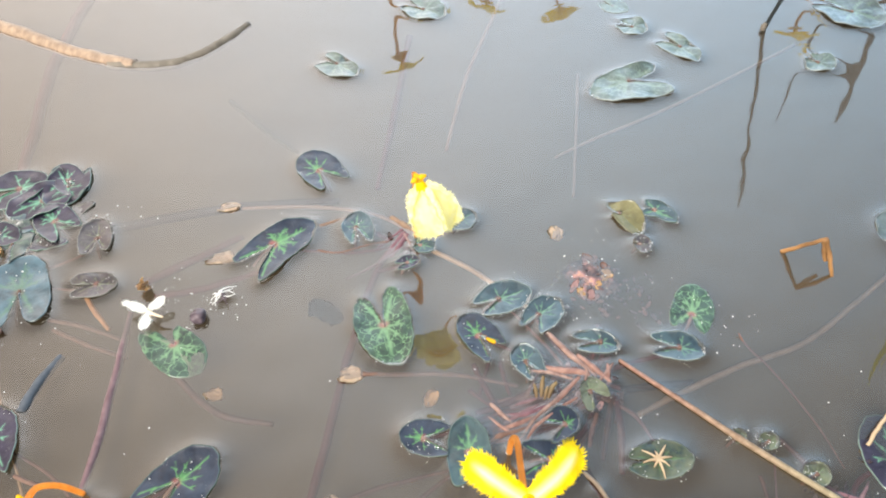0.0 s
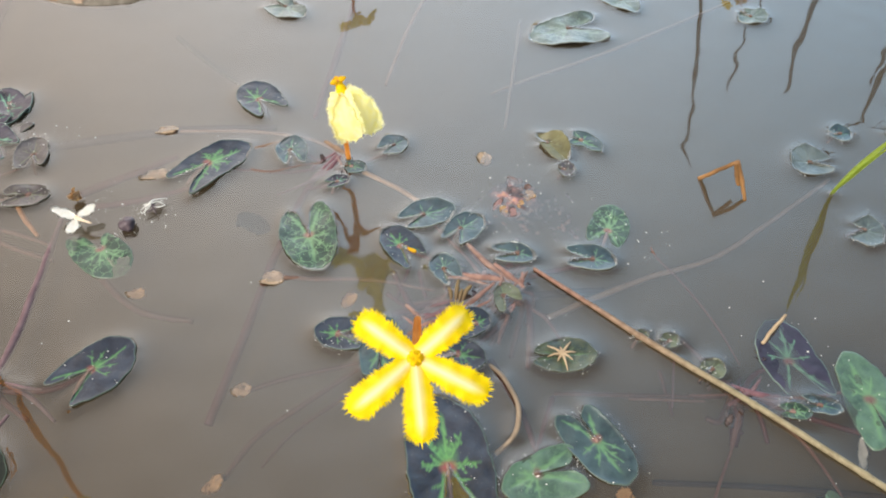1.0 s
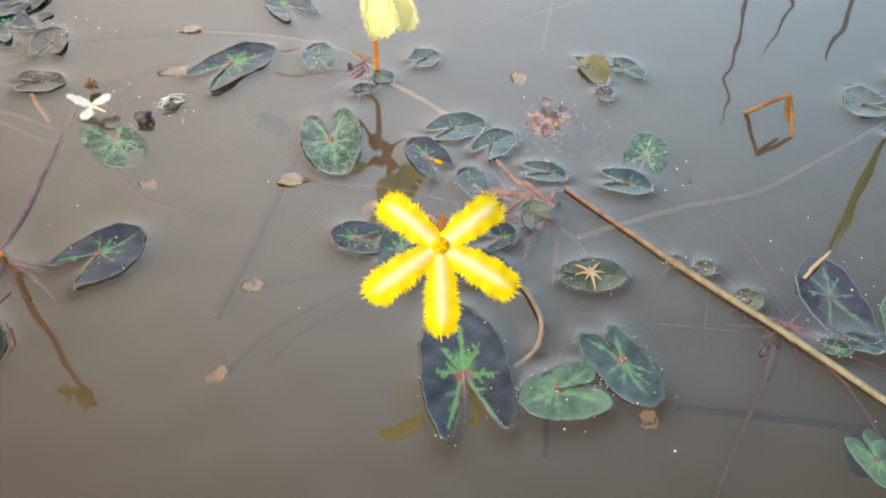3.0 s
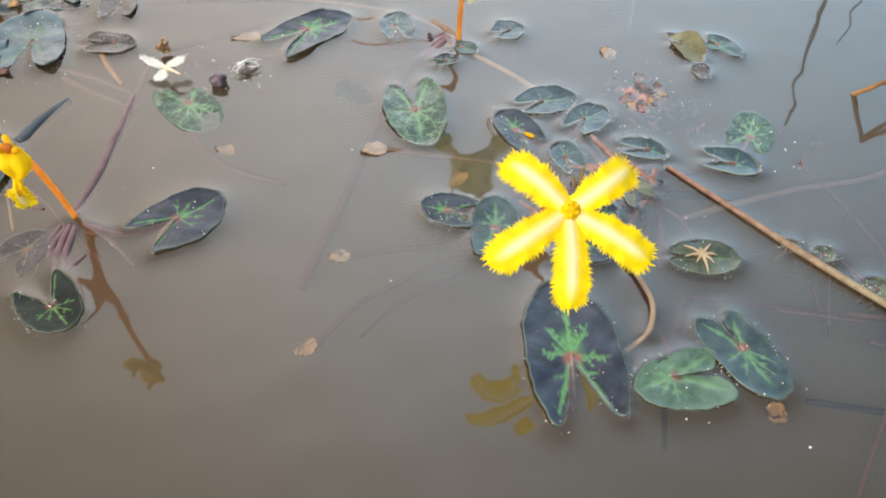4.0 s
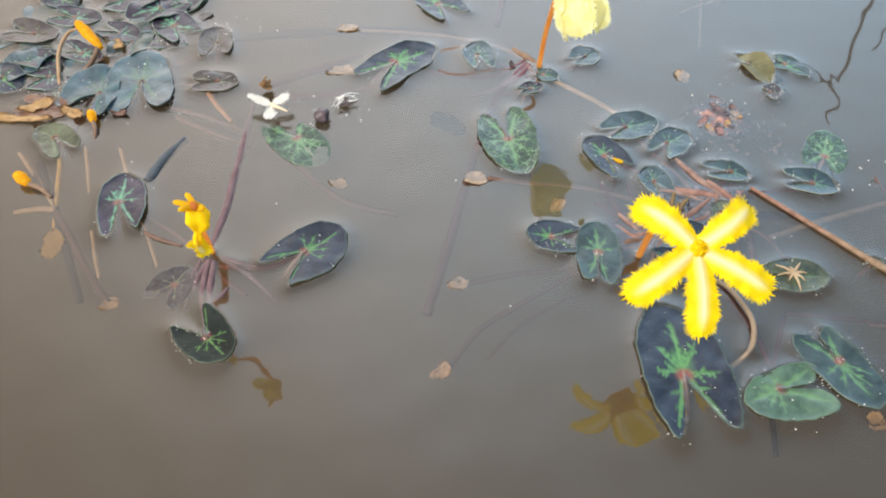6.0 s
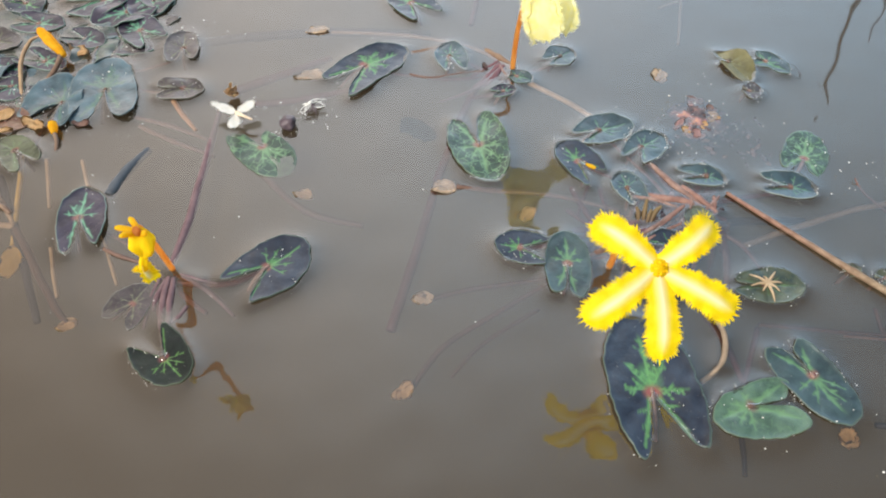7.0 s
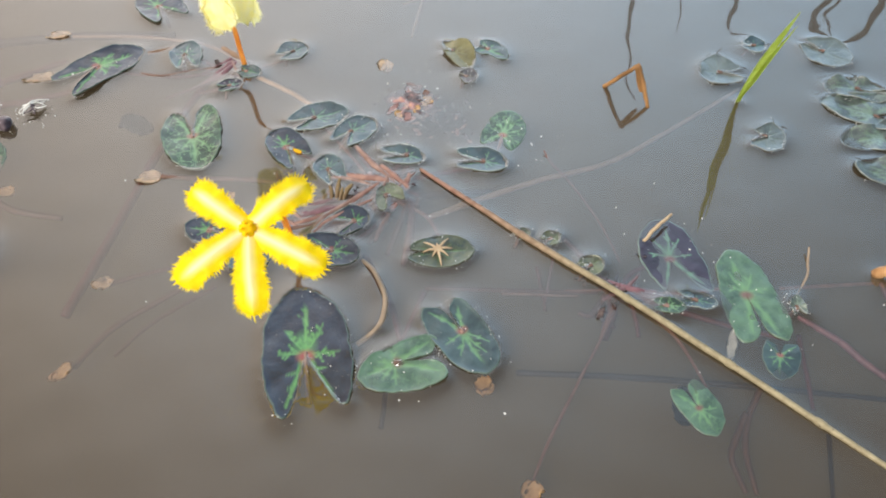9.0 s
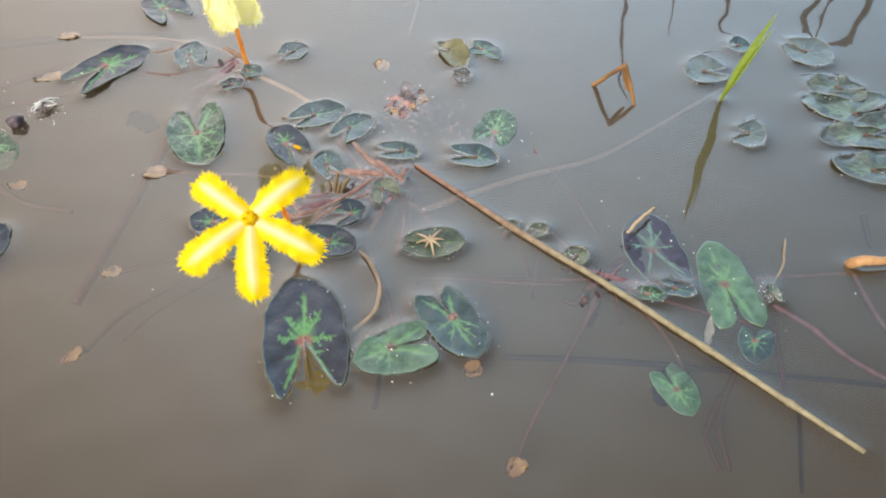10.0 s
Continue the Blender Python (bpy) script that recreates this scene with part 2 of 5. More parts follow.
STALK = {
    "tan": fibre("tan_stem", (0.1356, 0.0797, 0.0542), (0.2231, 0.1466, 0.0956)),
    "tan_loop": fibre("pale_tan_stem", (0.20, 0.15, 0.105), (0.29, 0.22, 0.155)),
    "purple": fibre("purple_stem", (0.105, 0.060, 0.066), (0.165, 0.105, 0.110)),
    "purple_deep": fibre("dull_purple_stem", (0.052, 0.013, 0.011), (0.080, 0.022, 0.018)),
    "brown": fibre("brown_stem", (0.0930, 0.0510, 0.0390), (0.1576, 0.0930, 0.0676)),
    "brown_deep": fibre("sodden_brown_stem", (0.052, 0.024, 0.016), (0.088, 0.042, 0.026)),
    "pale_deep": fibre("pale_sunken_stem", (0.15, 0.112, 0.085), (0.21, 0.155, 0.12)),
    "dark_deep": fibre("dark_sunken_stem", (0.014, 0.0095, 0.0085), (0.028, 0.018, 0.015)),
    "dark_stick": fibre("slate_stick", (0.050, 0.058, 0.070), (0.085, 0.096, 0.110)),
    "orange_arc": fibre("orange_stem", (0.80, 0.40, 0.11), (0.92, 0.56, 0.20), through=0.8),
    "amber": fibre("amber_stem", (0.26, 0.165, 0.09), (0.40, 0.27, 0.155)),
    "amber_deep": fibre("sunken_amber_stem", (0.42, 0.25, 0.05), (0.55, 0.35, 0.09)),
    "rose": fibre("rosy_stem", (0.14, 0.068, 0.055), (0.29, 0.165, 0.13)),
    "orange": fibre("orange_brown_stem", (0.3000, 0.1405, 0.0562), (0.4688, 0.2438, 0.1033)),
    "log": fibre("rusty_stalk", (0.21, 0.145, 0.10), (0.36, 0.26, 0.18)),
    "olive": fibre("olive_stem", (0.0304, 0.0287, 0.0152), (0.0591, 0.0540, 0.0304)),
    "reed": fibre("dark_reed", (0.0100, 0.0125, 0.0130), (0.0190, 0.0225, 0.0225)),
    "hoop": fibre("rusty_hoop", (0.28, 0.14, 0.055), (0.44, 0.25, 0.11)),
    "pink": fibre("pink_stem", (0.1200, 0.0640, 0.0540), (0.2900, 0.1900, 0.1550)),
    "shoot": fibre("olive_brown_shoot", (0.10, 0.06, 0.03), (0.17, 0.12, 0.055)),
    "crimson": fibre("crimson_stem", (0.10, 0.045, 0.055), (0.19, 0.095, 0.105)),
    "sodden": fibre("sodden_grey_stalk", (0.10, 0.085, 0.065), (0.17, 0.145, 0.115)),
    "pink_deep": fibre("dull_pink_stem", (0.1125, 0.0517, 0.0423), (0.1593, 0.0844, 0.0657)),
}


def runner_skin():
    """The long runner: reddish near the crown, straw-coloured towards its far end, with darker joints."""
    t = Tree("runner_skin")
    co = t.n.new("ShaderNodeTexCoord")
    sep = t.n.new("ShaderNodeSeparateXYZ")
    t.link(co.outputs["Object"], sep.inputs[0])
    along = t.n.new("ShaderNodeMapRange")
    along.inputs[1].default_value, along.inputs[2].default_value = 0.018, 0.065
    t.link(t.maths("ADD", sep.outputs["X"], t.maths("MULTIPLY", t.noise(60.0, 3.0), 0.02)), along.inputs[0])
    streak = t.ramp(t.noise(420.0, 5.0, 0.65), (0.35, (0, 0, 0)), (0.65, (1, 1, 1)))
    red = t.mix(streak, (0.165, 0.085, 0.063), (0.275, 0.160, 0.118))
    straw = t.mix(streak, (0.18, 0.148, 0.088), (0.28, 0.24, 0.15))
    col = t.mix(along.outputs[0], red, straw)
    spots = t.ramp(t.noise(900.0, 3.0), (0.62, (0, 0, 0)), (0.72, (0.7,) * 3))
    col = t.mix(spots, col, (0.0676, 0.0450, 0.0330))
    return t.finish(col, 0.5, t.bump(t.noise(800.0, 4.0), 0.4, 0.0003), 0.15)


STALK["main_runner"] = runner_skin()
SEPAL = petal_skin("sepal_yellow", (0.90, 0.58, 0.01), (0.93, 0.68, 0.03))
YELLOW = petal_skin("yellow_petal", (0.98, 0.70, 0.002), (0.98, 0.77, 0.004), 0.46)
PALE = petal_skin("pale_yellow_petal", (0.98, 0.92, 0.40), (0.98, 0.95, 0.64), 0.55)
ORANGE = petal_skin("orange_bud", (0.92, 0.48, 0.01), (0.95, 0.62, 0.03))
WHITE = petal_skin("white_petal", (0.86, 0.84, 0.78), (0.92, 0.91, 0.88), 0.2)
CREAM = fibre("cream_husk", (0.58, 0.42, 0.27), (0.76, 0.60, 0.43))
STRAW = fibre("straw", (0.12, 0.060, 0.022), (0.33, 0.170, 0.062))
HUSK = fibre("tan_husk", (0.34, 0.24, 0.14), (0.48, 0.36, 0.23))
REED = petal_skin("fresh_reed", (0.50, 0.58, 0.09), (0.58, 0.66, 0.16))
SEED = fibre("dark_seed", (0.05, 0.035, 0.045), (0.12, 0.09, 0.10), 0.3)
FOAM = fibre("foam", (0.55, 0.54, 0.50), (0.75, 0.74, 0.70), 0.25)


def pulp_skin():
    """Rotted leaf mat: dark, brown, pink and amber patches run into one another."""
    t = Tree("rotted_pulp")
    col = t.ramp(t.noise(210.0, 5.0, 0.6), (0.40, (0.045, 0.034, 0.038)), (0.51, (0.12, 0.075, 0.068)), (0.57, (0.32, 0.17, 0.16)), (0.63, (0.42, 0.22, 0.13)), (0.70, (0.66, 0.42, 0.18)))
    col = t.mix(t.ramp(t.noise(900.0, 3.0), (0.52, (0, 0, 0)), (0.66, (0.7,) * 3)), col, (0.05, 0.038, 0.04))
    return t.finish(col, 0.45, t.bump(t.noise(700.0, 5.0), 0.6, 0.0008), 0.4)


PULP = pulp_skin()
FLAKE = [fibre("rust_flake", (0.20, 0.11, 0.085), (0.34, 0.21, 0.17)), fibre("pink_flake", (0.36, 0.21, 0.20), (0.50, 0.34, 0.32)),
         fibre("amber_flake", (0.52, 0.32, 0.14), (0.72, 0.50, 0.27)), fibre("dark_flake", (0.11, 0.085, 0.08), (0.20, 0.15, 0.14))]


# ---- ways of building ----
rng = random.Random(7)


def part(name, bm, material, parent, label=""):
    """Link a bmesh as one mesh under a thing or a part."""
    me = bpy.data.meshes.new(name)
    bm.to_mesh(me), bm.free()
    me.materials.append(material)
    for p in me.polygons:
        p.use_smooth = True
    ob = new(name, me)
    ob.parent = parent
    return tagged(ob, label)


def thing(name, at, label, category, group="", turn=0.0):
    e = new(name)
    e.empty_display_size = 0.003
    e.matrix_world = pose(*[c * MM for c in at], 0, 0, turn)
    return tagged(e, label, category, group)


def tube(bm, pts, radii, sides=8, lump=0.0):
    """A tapering tube along smooth points, in metres, with closed ends and some unevenness."""
    path, rad = [], []
    n = len(pts)
    for i in range(n - 1):
        p0, p1, p2, p3 = (Vector(pts[max(0, min(n - 1, i + k))]) for k in (-1, 0, 1, 2))
        steps = 7
        for s in range(steps + (i == n - 2)):
            u = s / steps
            path.append(0.5 * ((2 * p1) + (p2 - p0) * u + (2 * p0 - 5 * p1 + 4 * p2 - p3) * u * u + (3 * p1 - p0 - 3 * p2 + p3) * u ** 3))
            rad.append(radii[i] * (1 - u) + radii[i + 1] * u)
    rings, seed = [], rng.random() * 50
    for i, (p, r) in enumerate(zip(path, rad)):
        d = (path[min(i + 1, len(path) - 1)] - path[max(i - 1, 0)]).normalized()
        a = d.cross(Vector((0, 0, 1)))
        a = a.normalized() if a.length > 1e-4 else Vector((1, 0, 0))
        b = a.cross(d)
        p = p + (a * noise.noise((i * 0.35, seed, 0)) + b * 0.4 * noise.noise((i * 0.35, seed, 9))) * r * lump
        r = r * (1 + 0.5 * lump * noise.noise((i * 0.8, seed, 5)))
        rings.append([bm.verts.new(p + (a * math.cos(k * math.tau / sides) + b * math.sin(k * math.tau / sides)) * r) for k in range(sides)])
    for r0, r1 in zip(rings, rings[1:]):
        for k in range(sides):
            bm.faces.new((r0[k], r0[(k + 1) % sides], r1[(k + 1) % sides], r1[k]))
    for ring in (rings[0][::-1], rings[-1]):
        bm.faces.new(ring)


def near_segment(px, py, ax, ay, bx, by):
    """Distance of points from a segment, and how far along it they lie."""
    dx, dy = bx - ax, by - ay
    s = np.clip(((px - ax) * dx + (py - ay) * dy) / (dx * dx + dy * dy + 1e-12), 0, 1)
    return np.hypot(px - ax - s * dx, py - ay - s * dy), s


MENISCUS = []  # outlines of what floats, where the water climbs
LEAF_WORDS = {
    "dark": "dark blue-black floating leaf with bright green star veins",
    "black": "black-green floating leaf with two spread lobes",
    "purple": "purple-black heart-shaped floating leaf with green veins",
    "blue": "large blue-green wet leaf lying over its neighbours",
    "teal": "teal floating leaf with a narrow slit and green veins",
    "green": "green floating leaf with a netted surface and a deep notch",
    "grey": "grey-green glossy floating leaf reflecting the sky",
    "pale": "pale green wet leaf lying flat on the water",
    "fresh": "fresh green floating leaf with a narrow slit",
    "cup": "silvery sunken-centred leaf holding a little water",
    "silver": "silvery wavy wet leaf overlapping others on the water",
    "brown": "browned purple leaf with a yellow-green heart",
    "red": "reddish brown dying leaf at the edge of the clump",
    "young": "small olive young leaf curled at the crown",
    "husk": "blue and olive floating leaf carrying a dry husk",
    "yellow": "yellow-olive decaying leaf with curled dark edges",
}
NA, NR = 121, 22


def smooth_ring(pts, closed_steps=12):
    """Points of a rounded line through a few corners, open at both ends."""
    n, out = len(pts), []
    for i in range(n - 1):
        p0, p1, p2, p3 = (np.array(pts[max(0, min(n - 1, i + k))], float) for k in (-1, 0, 1, 2))
        for q in range(closed_steps + (i == n - 2)):
            u = q / closed_steps
            out.append(0.5 * (2 * p1 + (p2 - p0) * u + (2 * p0 - 5 * p1 + 4 * p2 - p3) * u * u + (3 * p1 - p0 - 3 * p2 + p3) * u ** 3))
    return np.array(out)


def outward(p, q, share):
    """The middle of p and q pushed away from the joint by a share of their distance."""
    m, d = (p + q) / 2, q - p
    side = np.array((d[1], -d[0]))
    if side @ m < 0:
        side = -side
    return m + side * share


def blade_leaf(kind, joint, tip, side_a, lobe_a, side_b, lobe_b, sunk=0, crumple=0.3):
    """A floating leaf in millimetres. joint: where the stalk meets it; then, from the joint, its tip, and for each half the widest
    place and the end of the lobe; sunk: 1 under a film of water, 2 under silt."""
    x, y = joint
    r1 = random.Random(int(x * 31 + y * 17))
    ph = r1.random() * 50
    turn = math.atan2(tip[1], tip[0])
    ca, sa = math.cos(turn), math.sin(turn)
    tip, side_a, lobe_a, side_b, lobe_b = (np.array((ca * p[0] + sa * p[1], ca * p[1] - sa * p[0])) for p in (tip, side_a, lobe_a, side_b, lobe_b))
    if side_a[1] < side_b[1]:
        side_a, lobe_a, side_b, lobe_b = side_b, lobe_b, side_a, lobe_a
    size = max(np.hypot(*tip), np.hypot(*lobe_a), np.hypot(*lobe_b), np.hypot(*side_a))
    back = (np.hypot(*lobe_a) + np.hypot(*lobe_b)) / 2
    start = np.array((-0.035 * size, 0.0))
    halves = []
    between = lobe_a / np.hypot(*lobe_a) + lobe_b / np.hypot(*lobe_b)
    between = between / np.hypot(*between)
    close = {"fresh": 0.74, "teal": 0.72, "black": 0.05, "cup": 0.4, "dark": 0.14, "purple": 0.18, "grey": 0.2, "young": 0.2}.get(kind, 0.5)  # how far the lobes swell into the notch
    broad = 0.19 if kind in ("dark", "purple", "black", "grey") and size < 22 else 0.26
    for wide, lobe in ((side_b, lobe_b), (side_a, lobe_a)):
        away = np.array((lobe[1], -lobe[0])) / np.hypot(*lobe)
        if away @ wide < 0:
            away = -away
        ln = np.hypot(*lobe)
        inner = [lobe * f + (between * (lobe @ between) * f - lobe * f) * close * g for f, g in ((0.42, 1.0), (0.80, 0.85 if close > 0.7 else 0.62))]
        halves.append([*inner, lobe * 0.97 + away * 0.02 * ln, lobe + away * 0.45 * broad * ln,
                       lobe * 0.90 + away * broad * ln, outward(lobe * 0.9 + away * broad * ln, wide, 0.06), wide, outward(wide, tip, 0.17)])
    ring = smooth_ring([start, *halves[0], tip, *halves[1][::-1], start])
    gaps = np.concatenate([[0], np.cumsum(np.hypot(*np.diff(ring, axis=0).T))])
    even = np.linspace(0, gaps[-1], NA)
    ex, ey = np.interp(even, gaps, ring[:, 0]), np.interp(even, gaps, ring[:, 1])
    th = np.arctan2(ey, ex)
    ripple = 1 + 0.010 * np.sin(th * 9 + ph) + 0.009 * np.sin(th * 17 + 2 * ph) + 0.007 * np.sin(even * 1.7 + ph)
    ex, ey = ex * ripple, ey * ripple
    rr = np.linspace(0, 1, NR) ** 0.9
    X, Y, R, TH = rr[:, None] * ex[None], rr[:, None] * ey[None], np.repeat(rr[:, None], NA, 1), np.repeat(th[None], NR, 0)
    bend = 0.1 if sunk == 2 else 0.16 if sunk else {"silver": 0.5, "cup": 0.5, "grey": 0.7, "yellow": 1.6, "dark": 0.6, "brown": 0.9, "purple": 0.8}.get(kind, 0.6)
    Z = (-0.38 if kind in ("cup", "silver", "grey", "pale") else -0.2, -0.68, -0.80)[sunk] + bend * (0.15 * np.abs(Y) - 0.05 * size * R ** 2 * np.cos(2 * TH + ph)) * (1 if kind != "cup" else 0.4)
    Z = Z + (0.05 if sunk == 2 else 0.12) * np.sin(X * 0.9 + ph) * np.cos(Y * 0.8 + ph) * R
    fold = crumple * (1.0, 0.45, 0.3)[sunk]
    Z = Z + fold * (0.6 * np.sin(X * 0.42 + 0.3 * Y + ph) + 0.5 * np.sin(Y * 0.55 - 0.2 * X + 2 * ph)) * R + fold * 0.5 * np.sin(TH * 4 + 3 * ph) * R ** 3
    if kind in ("silver", "pale", "blue") and not sunk:
        Z = Z + 0.35 * np.sin(TH * 5 + ph) * R ** 2 + 0.3 * np.sin(X * 0.45 + ph) * R
    if kind == "cup":
        Z = Z + 0.5 * R ** 2 - 0.25
    Z = Z + (0.0 if sunk else 0.25) * np.clip((R - 0.86) / 0.14, 0, 1) ** 2
    # veins: a flame of green over the joint, bold ribs down the lobes, short spikes beside them
    k = size
    segs = []
    for end, reach, wide in ((tip, 0.78, 1.2), (outward(side_a, tip, 0.1), 0.70, 0.5), (outward(side_b, tip, 0.1), 0.70, 0.5), (side_a, 0.74, 0.42), (side_b, 0.74, 0.42),
                             (lobe_a * 0.86 + side_a * 0.10, 0.98, 1.15), (lobe_b * 0.86 + side_b * 0.10, 0.98, 1.15)):
        b = math.atan2(end[1], end[0]) + r1.uniform(-0.08, 0.08)
        e = float(np.hypot(*end)) * reach
        bow = e * r1.uniform(-0.05, 0.05)
        mx, my = 0.55 * e * math.cos(b) - bow * math.sin(b), 0.55 * e * math.sin(b) + bow * math.cos(b)
        segs.append((0, 0, mx, my, wide, 0.0)), segs.append((mx, my, e * math.cos(b), e * math.sin(b), wide * 0.5, 0.2))
        for f in (0.22, 0.36, 0.5, 0.64, 0.78) if size > 18 else (0.6,):
            q = b + r1.uniform(0.75, 1.25) * (1 if r1.random() < 0.5 else -1)
            e2 = k * r1.uniform(0.09, 0.19) * (1 - 0.6 * f)
            segs.append((e * f * math.cos(b), e * f * math.sin(b), e * f * math.cos(b) + e2 * math.cos(q), e * f * math.sin(b) + e2 * math.sin(q), 0.42, 0.0))
    vein = np.zeros_like(X)
    fat = {"green": 1.5, "teal": 1.35, "pale": 1.2, "fresh": 1.6, "purple": 0.95, "black": 0.65, "brown": 0.65, "dark": 0.85}.get(kind, 1.0)
    for ax, ay, bx, by, wide, late in segs:
        d, along = near_segment(X, Y, ax, ay, bx, by)
        w = (0.058 * k * wide * (1 - along) ** 1.1 + 0.009 * k) * fat
        vein = np.maximum(vein, np.clip(1.3 - d / w, 0, 1) * (1 - late * along))
    if kind in ("dark", "teal", "green", "husk", "fresh", "purple"):
        vein = np.maximum(vein, np.clip(1.15 - np.hypot((X - 0.11 * k) * 0.85, Y * 1.15) / ((0.155 if size < 18 else 0.18) * k), 0, 0.92 if kind != "purple" else 0.4))
    Z = Z - (0.30 if not sunk else 0.12) * np.clip(vein, 0, 0.9) * (0.35 + 0.65 * R)
    core = np.clip(1.6 - np.hypot(X + 0.05 * k, Y * 0.8) / (0.06 * k + 0.2), 0, 1)
    rim = np.clip((R - 0.965) / 0.02, 0, 1) * (0.9 if kind in ("grey", "purple", "brown") else 0.5)
    verts = np.stack([X, Y, Z], -1).reshape(-1, 3)
    low = np.stack([X[-1], Y[-1], Z[-1] - 0.5], -1)
    low2 = np.stack([X[-1] * 0.5, Y[-1] * 0.5, Z[NR // 2] - 0.7], -1)
    verts = np.concatenate([verts, low, low2]) * MM
    faces = []
    for i in range(NR - 1):
        o = i * NA
        faces += [(o + j, o + NA + j, o + NA + j + 1, o + j + 1) for j in range(NA - 1)]
    o, q, q2 = (NR - 1) * NA, NR * NA, NR * NA + NA
    faces += [(o + j, q + j, q + j + 1, o + j + 1) for j in range(NA - 1)]
    faces += [(q + j, q2 + j, q2 + j + 1, q + j + 1) for j in range(NA - 1)]
    me = bpy.data.meshes.new("blade")
    me.from_pydata(verts.tolist(), [], faces)
    for name, values in (("vein", vein), ("core", core), ("rim", rim)):
        full = np.concatenate([values.reshape(-1), values[-1], values[-1] * 0])
        me.attributes.new(name, "FLOAT", "POINT").data.foreach_set("value", full.astype(np.float32))
    me.materials.append(SKIN[kind])
    me.polygons.foreach_set("use_smooth", [True] * len(me.polygons))
    e = thing("floating_leaf", (x, y, 0), LEAF_WORDS[kind] + ("", ", awash", ", awash")[sunk], "leaf", "floating leaves", math.degrees(turn))
    blade = new("blade", me)
    blade.parent = e
    # the stalk that leaves the joint and sinks
    bm = bmesh.new()
    dz = (0.0, -1.1, -2.2)[sunk] * MM
    tube(bm, [(0.2 * MM, 0, -0.3 * MM + dz), (-1.2 * MM, 0, -0.6 * MM + dz), (-0.35 * back * MM, 0.4 * MM, -2.8 * MM + dz), (-0.6 * back * MM, 0.8 * MM, -7.5 * MM + dz)], [0.55 * MM, 0.6 * MM, 0.6 * MM, 0.5 * MM], 6)
    part("petiole", bm, STALK["pink"] if kind in ("dark", "green", "teal", "purple") else STALK["brown"], e, "pinkish stalk under the notch")
    if not sunk:
        MENISCUS.append(([(x + ca * px - sa * py, y + sa * px + ca * py) for px, py in zip(ex, ey)], 0.85))
    return e


def leaf(kind, x, y, heading, front, back, half, gap, sunk=0, crumple=0.3):
    """A leaf with two equal halves: heading of its tip, lengths before and behind the joint, half width, half-angle of the notch."""
    c, s_ = math.cos(radians(heading)), math.sin(radians(heading))
    g = radians(max(gap, 8) * 0.9 + 6)
    mid = (front - back) / 2 * 0.7
    flat = [(front, 0), (mid, half), (-back * math.cos(g), back * math.sin(g)), (mid, -half), (-back * math.cos(g), -back * math.sin(g))]
    return blade_leaf(kind, (x, y), *[(c * p - s_ * q, s_ * p + c * q) for p, q in flat], sunk, crumple)


STEM_WORDS = {
    "main_runner": ("long reddish tan runner lying across the water", "runner"),
    "tan": ("thin tan stem at the water surface", "stem"),
    "tan_loop": ("pale tan stem looping out of the water", "stem"),
    "purple": ("purple fleshy stem just under the surface", "stem"),
    "purple_deep": ("dull purple stem sunk in silty water", "stem"),
    "brown": ("thin brown stem at the water surface", "stem"),
    "brown_deep": ("brown stem fading down into silty water", "stem"),
    "pale_deep": ("pale sunken stem blurred by silty water", "stem"),
    "dark_deep": ("dark sunken stem blurred by silty water", "stem"),
    "dark_stick": ("slate-dark stick poking out of the water", "stick"),
    "hoop": ("rusty brown stem arching out of the water", "stem"),
    "amber": ("pale amber stem floating at the water surface", "stem"),
    "amber_deep": ("amber stem sunk in silty water", "stem"),
    "rose": ("rosy fleshy leaf stalk crowded at the crown", "leaf stalk"),
    "orange": ("short orange-brown dead stem", "stem"),
    "log": ("thick rusty dead stalk resting on the water", "stalk"),
    "olive": ("olive dead stem slanting under the surface", "stem"),
    "pink": ("pink fleshy leaf stalk at the crown", "leaf stalk"),
    "shoot": ("short olive-brown shoot standing at the crown", "shoot"),
    "crimson": ("crimson fleshy leaf stalk at the crown", "leaf stalk"),
    "sodden": ("sodden grey-brown tail of a dead stalk", "stem"),
    "pink_deep": ("dull pink stalk sinking from the crown", "leaf stalk"),
}


